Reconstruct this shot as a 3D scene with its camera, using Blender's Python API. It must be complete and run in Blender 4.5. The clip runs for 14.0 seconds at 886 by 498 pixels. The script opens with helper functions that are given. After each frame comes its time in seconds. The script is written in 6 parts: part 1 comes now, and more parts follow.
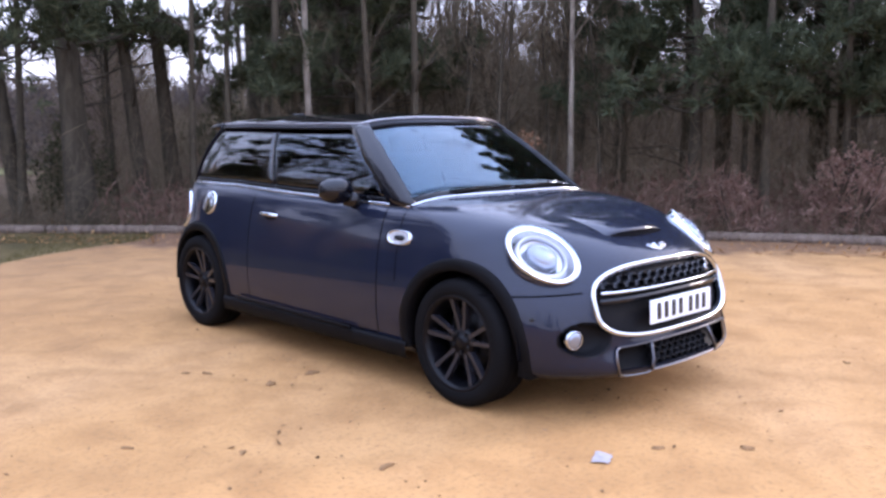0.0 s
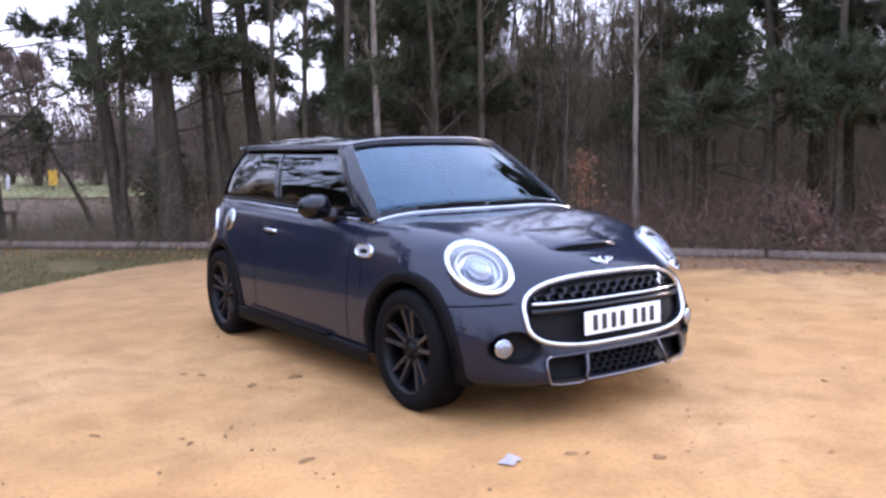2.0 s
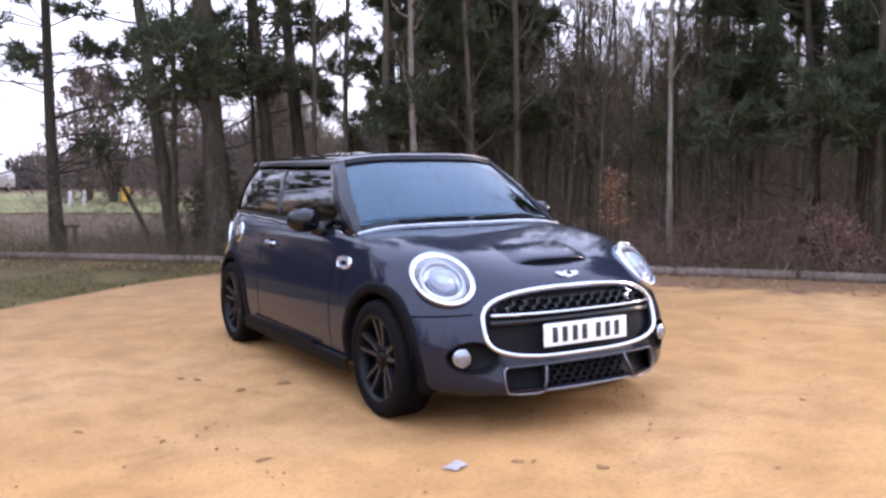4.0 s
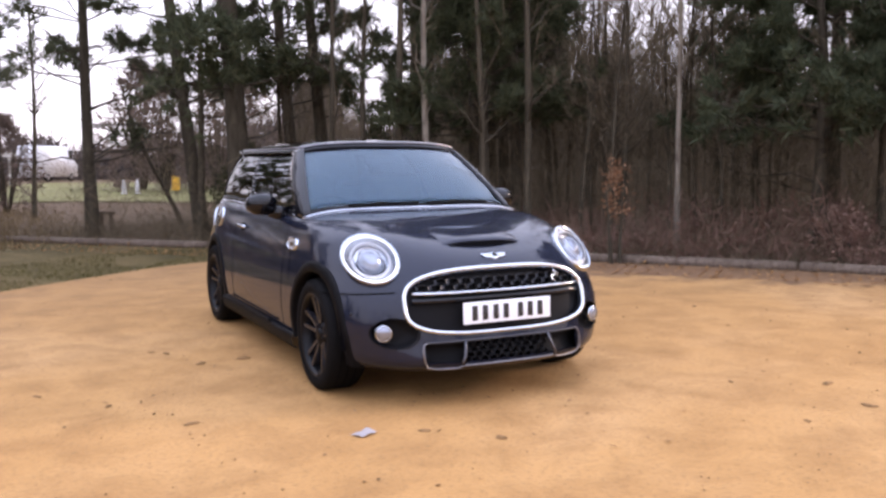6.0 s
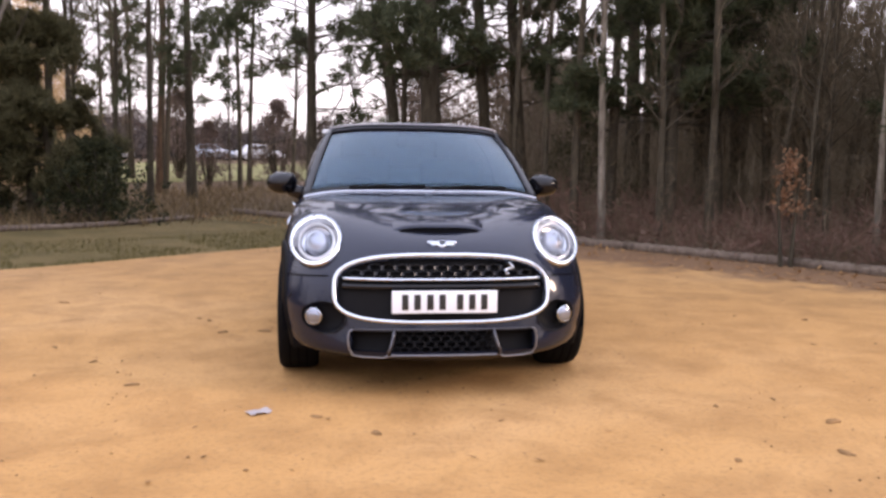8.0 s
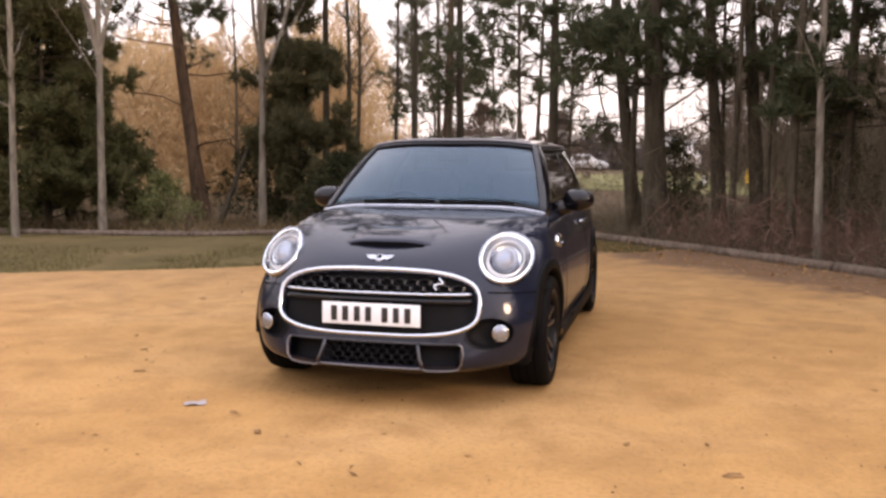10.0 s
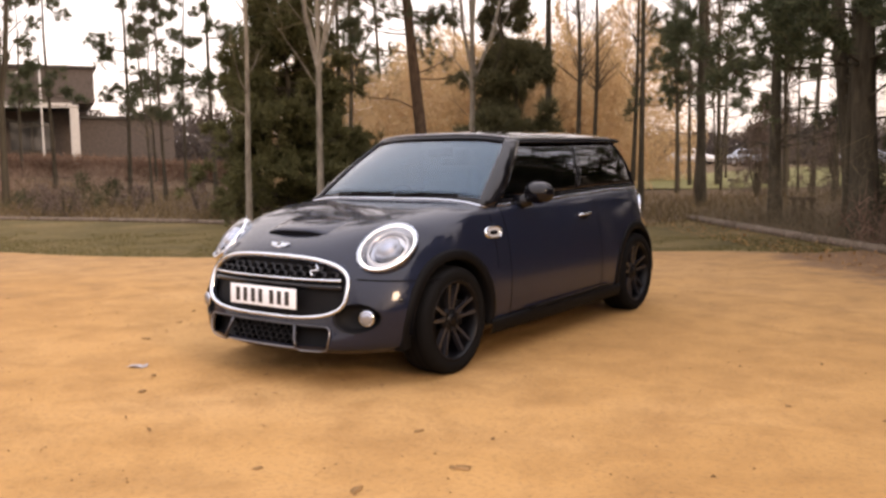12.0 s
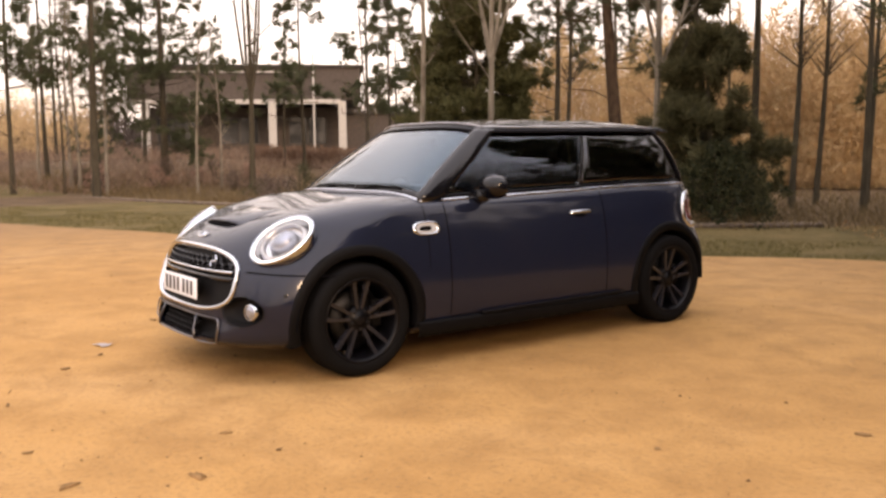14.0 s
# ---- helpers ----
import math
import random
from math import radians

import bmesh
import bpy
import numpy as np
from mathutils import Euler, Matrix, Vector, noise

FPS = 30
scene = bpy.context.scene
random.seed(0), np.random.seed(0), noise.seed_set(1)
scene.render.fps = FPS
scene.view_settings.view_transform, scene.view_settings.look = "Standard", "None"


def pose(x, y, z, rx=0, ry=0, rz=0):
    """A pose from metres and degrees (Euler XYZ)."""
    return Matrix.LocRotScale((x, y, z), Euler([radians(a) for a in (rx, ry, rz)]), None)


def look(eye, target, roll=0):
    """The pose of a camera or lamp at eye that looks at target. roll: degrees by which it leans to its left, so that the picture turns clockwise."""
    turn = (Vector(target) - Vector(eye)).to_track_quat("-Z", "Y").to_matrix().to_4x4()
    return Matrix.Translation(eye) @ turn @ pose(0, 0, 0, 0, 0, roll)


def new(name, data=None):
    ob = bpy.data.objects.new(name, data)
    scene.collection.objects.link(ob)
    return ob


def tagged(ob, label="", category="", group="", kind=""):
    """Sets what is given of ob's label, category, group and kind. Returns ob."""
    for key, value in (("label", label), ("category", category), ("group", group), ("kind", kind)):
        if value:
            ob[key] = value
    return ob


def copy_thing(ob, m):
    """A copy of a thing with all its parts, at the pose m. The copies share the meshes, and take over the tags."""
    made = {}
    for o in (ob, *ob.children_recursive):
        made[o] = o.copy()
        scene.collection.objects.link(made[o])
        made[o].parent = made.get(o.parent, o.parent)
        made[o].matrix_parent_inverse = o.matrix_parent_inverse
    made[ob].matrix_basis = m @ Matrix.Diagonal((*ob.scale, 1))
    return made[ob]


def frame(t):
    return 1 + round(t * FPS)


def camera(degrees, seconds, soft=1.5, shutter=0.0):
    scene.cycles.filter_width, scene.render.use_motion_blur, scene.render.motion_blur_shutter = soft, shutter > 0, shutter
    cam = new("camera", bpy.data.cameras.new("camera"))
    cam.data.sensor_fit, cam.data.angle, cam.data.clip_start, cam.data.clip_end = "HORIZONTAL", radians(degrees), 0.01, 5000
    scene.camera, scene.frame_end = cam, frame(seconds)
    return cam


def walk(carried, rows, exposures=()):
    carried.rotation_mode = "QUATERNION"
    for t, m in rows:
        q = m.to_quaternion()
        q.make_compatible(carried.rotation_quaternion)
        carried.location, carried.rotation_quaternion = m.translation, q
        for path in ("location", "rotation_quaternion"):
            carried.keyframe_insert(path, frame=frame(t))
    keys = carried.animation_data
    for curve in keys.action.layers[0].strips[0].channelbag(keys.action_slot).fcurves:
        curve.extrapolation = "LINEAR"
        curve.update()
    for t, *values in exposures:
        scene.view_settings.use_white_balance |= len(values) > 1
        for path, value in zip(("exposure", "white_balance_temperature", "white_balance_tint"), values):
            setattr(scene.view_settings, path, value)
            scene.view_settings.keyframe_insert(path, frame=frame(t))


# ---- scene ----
cam = camera(53.5, 14.0, soft=2.8)
# seconds, stops, kelvin, tint: the clip's camera warms its picture on the way
EXPOSURES = ((0.0, 0.56, 5700, 24), (3.0, 0.54, 5850, 24), (5.5, 0.28, 6450, 24), (6.5, 0.26, 6750, 24), (7.5, 0.22, 6900, 24), (9.0, 0.08, 7600, 24), (12.0, 0.10, 8600, 23), (14.0, 0.14, 9200, 23))
PATH = [
    (0, (-3.653, -4.163, 1.302), (-2.293, -2.721, 1.037), -0.3),
    (0.5, (-3.598, -4.347, 1.29), (-2.268, -2.876, 1.034), -0.5),
    (1, (-3.445, -4.521, 1.298), (-2.177, -3.0, 1.016), -1.7),
    (1.5, (-3.251, -4.723, 1.302), (-2.068, -3.129, 1.058), -0.3),
    (2, (-3.134, -4.91, 1.286), (-1.997, -3.279, 1.07), -1.0),
    (2.5, (-3.033, -5.095, 1.308), (-1.941, -3.437, 1.065), -1.4),
    (3, (-2.907, -5.247, 1.326), (-1.883, -3.541, 1.122), -0.5),
    (3.2, (-2.857, -5.255, 1.288), (-1.845, -3.539, 1.113), -0.8),
    (5.3, (-2.705, -5.623, 1.253), (-1.734, -3.882, 1.093), 0.3),
    (5.5, (-2.631, -5.692, 1.25), (-1.679, -3.938, 1.113), 0.9),
    (6, (-2.312, -5.829, 1.222), (-1.422, -4.047, 1.034), -0.5),
    (6.5, (-1.965, -5.956, 1.223), (-1.202, -4.116, 1.041), -0.2),
    (7, (-1.504, -5.985, 1.217), (-0.866, -4.103, 0.998), 0.3),
    (7.5, (-1.024, -6.097, 1.19), (-0.593, -4.157, 0.964), 1.1),
    (8, (-0.564, -6.155, 1.2), (-0.306, -4.183, 0.983), 0.8),
    (8.5, (-0.078, -6.177, 1.205), (-0.023, -4.191, 0.977), -0.6),
    (9, (0.41, -6.188, 1.304), (0.263, -4.21, 1.048), -1.3),
    (9.2, (0.623, -6.191, 1.28), (0.403, -4.218, 1.041), -0.9),
    (11.3, (2.935, -5.659, 1.244), (1.986, -3.909, 1.055), -0.7),
    (11.5, (3.18, -5.591, 1.271), (2.165, -3.879, 1.078), -1.0),
    (12, (3.647, -5.258, 1.217), (2.478, -3.648, 1.013), -0.8),
    (12.5, (4.059, -4.861, 1.211), (2.804, -3.318, 0.998), -1.1),
    (13, (4.421, -4.437, 1.195), (2.985, -3.06, 0.985), -0.5),
    (13.5, (4.632, -4.004, 1.201), (3.11, -2.724, 0.982), 0.3),
    (14, (4.807, -3.614, 1.176), (3.198, -2.445, 0.965), -0.5),
]
walk(cam, [(t, look(eye, target, roll)) for t, eye, target, roll in PATH], EXPOSURES)

# ---- sky and sun ----
world = bpy.data.worlds.new("overcast_sky")
scene.world = world
world.use_nodes = True
wn = world.node_tree
sky = wn.nodes.new("ShaderNodeTexSky")
sky.sky_type, sky.sun_disc = "NISHITA", False
sky.sun_elevation, sky.sun_rotation = radians(20), radians(105)
sky.air_density, sky.dust_density = 1.0, 4.0
# an overcast sky is about three times as bright overhead as at the horizon
cloud = wn.nodes.new("ShaderNodeMix")
cloud.data_type = "RGBA"
cloud.inputs[0].default_value = 0.8
wn.links.new(sky.outputs[0], cloud.inputs[6])
geo = wn.nodes.new("ShaderNodeTexCoord")
sep = wn.nodes.new("ShaderNodeSeparateXYZ")
wn.links.new(geo.outputs["Generated"], sep.inputs[0])
rise = wn.nodes.new("ShaderNodeValToRGB")
rise.color_ramp.elements[0].position, rise.color_ramp.elements[0].color = 0.0, (0.65, 0.64, 0.665, 1)
rise.color_ramp.elements[1].position, rise.color_ramp.elements[1].color = 0.85, (0.93, 1.10, 1.40, 1)
wn.links.new(sep.outputs["Z"], rise.inputs["Fac"])
lift = wn.nodes.new("ShaderNodeVectorMath")
lift.operation = "SCALE"
lift.inputs["Scale"].default_value = 17.0
wn.links.new(rise.outputs["Color"], lift.inputs[0])
wn.links.new(lift.outputs[0], cloud.inputs[7])
wn.links.new(cloud.outputs[2], wn.nodes["Background"].inputs["Color"])
wn.nodes["Background"].inputs["Strength"].default_value = 0.15

sun_data = bpy.data.lights.new("sun", "SUN")
sun_data.energy, sun_data.angle, sun_data.color = 1.1, radians(10), (1.0, 0.84, 0.66)
sun = new("sun", sun_data)
sun.matrix_world = look((20, -5.5, 7.5), (0, 0, 0))

# ---- helpers of this scene ----
def ramp(nt, fac, stops):
    r = nt.nodes.new("ShaderNodeValToRGB")
    els = r.color_ramp.elements
    while len(els) < len(stops):
        els.new(0.5)
    for e, (p, c) in zip(els, stops):
        e.position, e.color = p, (*c, 1)
    nt.links.new(fac, r.inputs["Fac"])
    return r.outputs["Color"]


def noise_tex(nt, scale, detail=6.0, rough=0.6, coords=None, distort=0.0):
    n = nt.nodes.new("ShaderNodeTexNoise")
    n.inputs["Scale"].default_value = scale
    n.inputs["Detail"].default_value = detail
    n.inputs["Roughness"].default_value = rough
    n.inputs["Distortion"].default_value = distort
    if coords is not None:
        nt.links.new(coords, n.inputs["Vector"])
    return n.outputs["Fac"]


def math_node(nt, op, a, b):
    n = nt.nodes.new("ShaderNodeMath")
    n.operation = op
    for k, v in enumerate((a, b)):
        if isinstance(v, (int, float)):
            n.inputs[k].default_value = v
        else:
            nt.links.new(v, n.inputs[k])
    return n.outputs[0]


def mix_col(nt, fac, a, b):
    n = nt.nodes.new("ShaderNodeMix")
    n.data_type = "RGBA"
    for sock, v in ((n.inputs[0], fac), (n.inputs[6], a), (n.inputs[7], b)):
        if isinstance(v, (int, float)):
            sock.default_value = v
        elif isinstance(v, tuple):
            sock.default_value = (*v, 1)
        else:
            nt.links.new(v, sock)
    return n.outputs[2]


def bump(nt, height, strength, distance, bsdf, after=None):
    b = nt.nodes.new("ShaderNodeBump")
    b.inputs["Strength"].default_value = strength
    b.inputs["Distance"].default_value = distance
    nt.links.new(height, b.inputs["Height"])
    if after is not None:
        nt.links.new(after, b.inputs["Normal"])
    nt.links.new(b.outputs["Normal"], bsdf.inputs["Normal"])
    return b.outputs["Normal"]


def plain(name, base, rough=0.5, metal=0.0, coat=0.0, grain=0.0, grain_scale=300.0, vary=0.12, emit=None, spec=0.5, dust=0.0):
    """A surface of one colour with fine grain, slight mottling and, where asked, a film of dust."""
    m = bpy.data.materials.new(name)
    m.use_nodes = True
    nt = m.node_tree
    b = nt.nodes["Principled BSDF"]
    tc = nt.nodes.new("ShaderNodeTexCoord").outputs["Object"]
    big = noise_tex(nt, 6.0, 5, 0.6, tc)
    col = ramp(nt, big, [(0.3, tuple(c * (1 - vary) for c in base)), (0.7, tuple(min(1, c * (1 + vary)) for c in base))])
    if dust:
        fleck = math_node(nt, "MULTIPLY", noise_tex(nt, 14.0, 8, 0.7, tc), dust)
        col = mix_col(nt, fleck, col, (0.34, 0.27, 0.19))
    nt.links.new(col, b.inputs["Base Color"])
    b.inputs["Metallic"].default_value = metal
    rr = nt.nodes.new("ShaderNodeMapRange")
    rr.inputs["To Min"].default_value, rr.inputs["To Max"].default_value = max(0.0, rough * 0.85), min(1.0, rough * 1.15)
    nt.links.new(noise_tex(nt, 23.0, 4, 0.6, tc), rr.inputs["Value"])
    nt.links.new(rr.outputs[0], b.inputs["Roughness"])
    b.inputs["Specular IOR Level"].default_value = spec
    b.inputs["Coat Weight"].default_value = coat
    b.inputs["Coat Roughness"].default_value = 0.03
    if grain:
        bump(nt, noise_tex(nt, grain_scale, 3, 0.6, tc), grain, 0.002, b)
    if emit:
        b.inputs["Emission Color"].default_value = (*emit[0], 1)
        b.inputs["Emission Strength"].default_value = emit[1]
    return m


def car_paint():
    m = bpy.data.materials.new("metallic_grey_paint")
    m.use_nodes = True
    nt = m.node_tree
    b = nt.nodes["Principled BSDF"]
    tc = nt.nodes.new("ShaderNodeTexCoord").outputs["Object"]
    flake = noise_tex(nt, 900.0, 2, 0.5, tc)
    col = ramp(nt, flake, [(0.35, (0.0049, 0.0068, 0.0150)), (0.68, (0.0118, 0.0162, 0.0345))])
    film = math_node(nt, "MULTIPLY", noise_tex(nt, 5.0, 8, 0.7, tc), 0.010)
    nt.links.new(mix_col(nt, film, col, (0.32, 0.26, 0.19)), b.inputs["Base Color"])
    b.inputs["Metallic"].default_value = 0.15
    b.inputs["Specular IOR Level"].default_value = 0.05
    b.inputs["Roughness"].default_value = 0.42
    b.inputs["Coat IOR"].default_value = 1.46
    b.inputs["Specular Tint"].default_value = (0.15, 0.18, 0.28, 1)
    b.inputs["Coat Weight"].default_value = 0.8
    b.inputs["Coat Roughness"].default_value = 0.065
    bump(nt, noise_tex(nt, 60.0, 2, 0.5, tc), 0.012, 0.002, b)
    return m


def glass(name, tint, rough=0.0, ior=1.45, coating=(1, 1, 1)):
    m = bpy.data.materials.new(name)
    m.use_nodes = True
    b = m.node_tree.nodes["Principled BSDF"]
    b.inputs["Base Color"].default_value = (*tint, 1)
    b.inputs["Transmission Weight"].default_value = 1.0
    b.inputs["Roughness"].default_value = rough
    b.inputs["IOR"].default_value = ior
    b.inputs["Specular Tint"].default_value = (*coating, 1)
    return m


def sand_mat():
    m = bpy.data.materials.new("ochre_sand_and_gravel")
    m.use_nodes = True
    nt = m.node_tree
    b = nt.nodes["Principled BSDF"]
    tc = nt.nodes.new("ShaderNodeTexCoord").outputs["Object"]
    broad = noise_tex(nt, 0.35, 6, 0.6, tc, 0.6)
    mid = noise_tex(nt, 2.6, 7, 0.65, tc, 0.3)
    fine = noise_tex(nt, 38.0, 6, 0.7, tc)
    col = ramp(nt, broad, [(0.3, SAND[0]), (0.5, SAND[1]), (0.72, SAND[2])])
    col = mix_col(nt, ramp(nt, mid, [(0.42, (0, 0, 0)), (0.70, (0.7, 0.7, 0.7))]), col, SAND[3])
    col = mix_col(nt, ramp(nt, fine, [(0.50, (0, 0, 0)), (0.74, (0.6, 0.6, 0.6))]), col, (0.13, 0.085, 0.045))
    v = nt.nodes.new("ShaderNodeTexVoronoi")
    v.inputs["Scale"].default_value = 55.0
    nt.links.new(tc, v.inputs["Vector"])
    stone = ramp(nt, v.outputs["Distance"], [(0.10, (0.45, 0.45, 0.45)), (0.24, (0, 0, 0))])
    patch = ramp(nt, noise_tex(nt, 1.1, 5, 0.6, tc), [(0.52, (0, 0, 0)), (0.66, (1, 1, 1))])
    both = nt.nodes.new("ShaderNodeMix")
    both.data_type, both.blend_type = "RGBA", "MULTIPLY"
    both.inputs[0].default_value = 1.0
    nt.links.new(stone, both.inputs[6]), nt.links.new(patch, both.inputs[7])
    col = mix_col(nt, both.outputs[2], col, (0.105, 0.07, 0.043))
    # towards the car park's margins the sand blends into a darker soil brown
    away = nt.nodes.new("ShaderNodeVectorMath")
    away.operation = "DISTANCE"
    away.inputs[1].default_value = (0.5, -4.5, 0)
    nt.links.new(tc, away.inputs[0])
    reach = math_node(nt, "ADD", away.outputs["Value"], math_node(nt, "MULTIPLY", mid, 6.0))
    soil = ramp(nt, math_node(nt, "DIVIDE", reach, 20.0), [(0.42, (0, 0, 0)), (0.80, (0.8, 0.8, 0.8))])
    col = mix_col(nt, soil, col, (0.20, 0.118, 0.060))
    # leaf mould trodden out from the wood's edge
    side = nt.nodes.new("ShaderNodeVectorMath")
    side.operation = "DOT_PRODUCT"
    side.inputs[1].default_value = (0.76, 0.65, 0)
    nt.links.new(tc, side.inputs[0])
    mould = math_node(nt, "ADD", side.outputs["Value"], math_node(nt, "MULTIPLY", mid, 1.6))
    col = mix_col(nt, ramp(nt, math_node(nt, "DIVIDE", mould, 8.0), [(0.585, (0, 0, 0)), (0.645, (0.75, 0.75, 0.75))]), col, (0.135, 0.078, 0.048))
    nt.links.new(col, b.inputs["Base Color"])
    b.inputs["Roughness"].default_value = 0.95
    b.inputs["Specular IOR Level"].default_value = 0.2
    n1 = bump(nt, mid, 0.8, 0.035, b)
    bump(nt, fine, 0.6, 0.008, b, n1)
    return m


SAND = ((0.350, 0.183, 0.064), (0.420, 0.228, 0.084), (0.460, 0.267, 0.115), (0.253, 0.129, 0.047))


def earth(name, stops, scale=1.5, fine=40.0, strength=0.8):
    """Rough soil, litter or turf: three tones by broad noise, speckled by fine noise."""
    m = bpy.data.materials.new(name)
    m.use_nodes = True
    nt = m.node_tree
    b = nt.nodes["Principled BSDF"]
    tc = nt.nodes.new("ShaderNodeTexCoord").outputs["Object"]
    col = ramp(nt, noise_tex(nt, scale, 8, 0.68, tc, 0.4), [(0.3, stops[0]), (0.5, stops[1]), (0.7, stops[2])])
    f = noise_tex(nt, fine, 5, 0.7, tc)
    col = mix_col(nt, ramp(nt, f, [(0.45, (0, 0, 0)), (0.75, (0.6, 0.6, 0.6))]), col, tuple(c * 0.45 for c in stops[0]))
    nt.links.new(col, b.inputs["Base Color"])
    b.inputs["Roughness"].default_value = 0.95
    b.inputs["Specular IOR Level"].default_value = 0.15
    bump(nt, f, strength, 0.02, b)
    return m


def bark_mat(name, dark, light, scale=9.0):
    m = bpy.data.materials.new(name)
    m.use_nodes = True
    nt = m.node_tree
    b = nt.nodes["Principled BSDF"]
    tc = nt.nodes.new("ShaderNodeTexCoord").outputs["Object"]
    mp = nt.nodes.new("ShaderNodeMapping")
    mp.inputs["Scale"].default_value = (1, 1, 0.22)
    nt.links.new(tc, mp.inputs["Vector"])
    n = noise_tex(nt, scale, 8, 0.7, mp.outputs[0], 0.8)
    nt.links.new(ramp(nt, n, [(0.35, dark), (0.68, light)]), b.inputs["Base Color"])
    b.inputs["Roughness"].default_value = 0.95
    b.inputs["Specular IOR Level"].default_value = 0.15
    bump(nt, n, 0.9, 0.03, b)
    return m


def leaf_mat(name, a, c, d):
    """Leaves, needles or dry stems that differ from one to the next."""
    m = bpy.data.materials.new(name)
    m.use_nodes = True
    nt = m.node_tree
    b = nt.nodes["Principled BSDF"]
    g = nt.nodes.new("ShaderNodeNewGeometry").outputs["Random Per Island"]
    nt.links.new(ramp(nt, g, [(0.0, a), (0.55, c), (1.0, d)]), b.inputs["Base Color"])
    b.inputs["Roughness"].default_value = 0.75
    b.inputs["Specular IOR Level"].default_value = 0.2
    # thin blades let part of the light through
    thin = nt.nodes.new("ShaderNodeBsdfTranslucent")
    nt.links.new(b.inputs["Base Color"].links[0].from_socket, thin.inputs["Color"])
    mixer = nt.nodes.new("ShaderNodeMixShader")
    mixer.inputs[0].default_value = 0.45
    nt.links.new(b.outputs[0], mixer.inputs[1])
    nt.links.new(thin.outputs[0], mixer.inputs[2])
    nt.links.new(mixer.outputs[0], nt.nodes["Material Output"].inputs["Surface"])
    return m


PAINT = car_paint()
GLOSS = plain("gloss_black", (0.004, 0.004, 0.006), 0.06, vary=0.05, spec=0.36)
PILLAR = plain("black_pillar_film", (0.004, 0.004, 0.006), 0.16, vary=0.05, spec=0.10)
PLASTIC = plain("black_textured_plastic", (0.0035, 0.0035, 0.0042), 0.55, grain=0.25, grain_scale=500, dust=0.003, spec=0.07)
RUBBER = plain("tyre_rubber", (0.0045, 0.0045, 0.005), 0.75, grain=0.2, grain_scale=120, dust=0.004, spec=0.06)
ALLOY = plain("black_alloy", (0.003, 0.003, 0.0042), 0.32, vary=0.05, spec=0.15)
SPOKE = plain("satin_black_spoke", (0.016, 0.016, 0.020), 0.22, vary=0.05, spec=0.36)
CHROME = plain("chrome", (0.56, 0.60, 0.66), 0.08, metal=1.0, vary=0.02)
SATIN = plain("satin_silver", (0.46, 0.46, 0.48), 0.3, metal=1.0, vary=0.04)
STEEL = plain("brake_steel", (0.03, 0.03, 0.032), 0.5, metal=1.0, vary=0.15)
LENS = plain("frosted_lamp_lens", (0.36, 0.37, 0.385), 0.2, coat=1.0, vary=0.25)
REDLENS = plain("red_lamp_lens", (0.10, 0.008, 0.010), 0.12, coat=1.0)
LED = plain("white_led", (0.80, 0.85, 0.9), 0.3, emit=((0.80, 0.90, 1.0), 1.7))
PLATE = plain("white_plate", (0.74, 0.78, 0.84), 0.35, vary=0.03)
INK = plain("black_print", (0.012, 0.012, 0.013), 0.5)
CLOTH = plain("dark_upholstery", (0.024, 0.024, 0.026), 0.9)
WINDOW = glass("tinted_car_glass", (0.28, 0.36, 0.42), ior=1.6, coating=(0.50, 0.78, 1.0))
SIDEGLASS = glass("dark_tinted_side_glass", (0.13, 0.15, 0.17), ior=1.55, coating=(0.72, 0.84, 1.0))
PRIVACY = glass("dark_privacy_glass", (0.10, 0.11, 0.115), ior=1.6)
CLEAR = glass("clear_lamp_cover", (0.97, 0.97, 0.98))
DEEP = plain("deep_black_plastic", (0.005, 0.005, 0.006), 0.6, spec=0.12)
GAP = plain("dark_panel_gap", (0.003, 0.003, 0.004), 0.8, spec=0.03)


# ---- mesh helpers ----
def part(name, bm, material, parent=None, label="", smooth=True):
    """Links a bmesh as one mesh object, under a thing or a part."""
    me = bpy.data.meshes.new(name)
    bmesh.ops.recalc_face_normals(bm, faces=bm.faces[:])
    bm.to_mesh(me)
    bm.free()
    for p in me.polygons:
        p.use_smooth = smooth
    me.materials.append(material)
    ob = new(name, me)
    if parent is not None:
        ob.parent = parent
    if label:
        ob["label"] = label
    return ob


def raw_part(name, verts, faces, material, parent=None, label="", smooth=True):
    me = bpy.data.meshes.new(name)
    me.from_pydata(verts, [], faces)
    me.update()
    for p in me.polygons:
        p.use_smooth = smooth
    me.materials.append(material)
    ob = new(name, me)
    if parent is not None:
        ob.parent = parent
    if label:
        ob["label"] = label
    return ob


def box(bm, centre, size, bevel=0.0, turn=None, segs=2):
    m = Matrix.Translation(centre) @ (turn or Matrix()) @ Matrix.Diagonal((*size, 1))
    made = bmesh.ops.create_cube(bm, size=1.0, matrix=m)
    if bevel:
        edges = list({e for v in made["verts"] for e in v.link_edges})
        bmesh.ops.bevel(bm, geom=edges, offset=bevel, segments=segs, affect="EDGES", profile=0.6)
    return bm


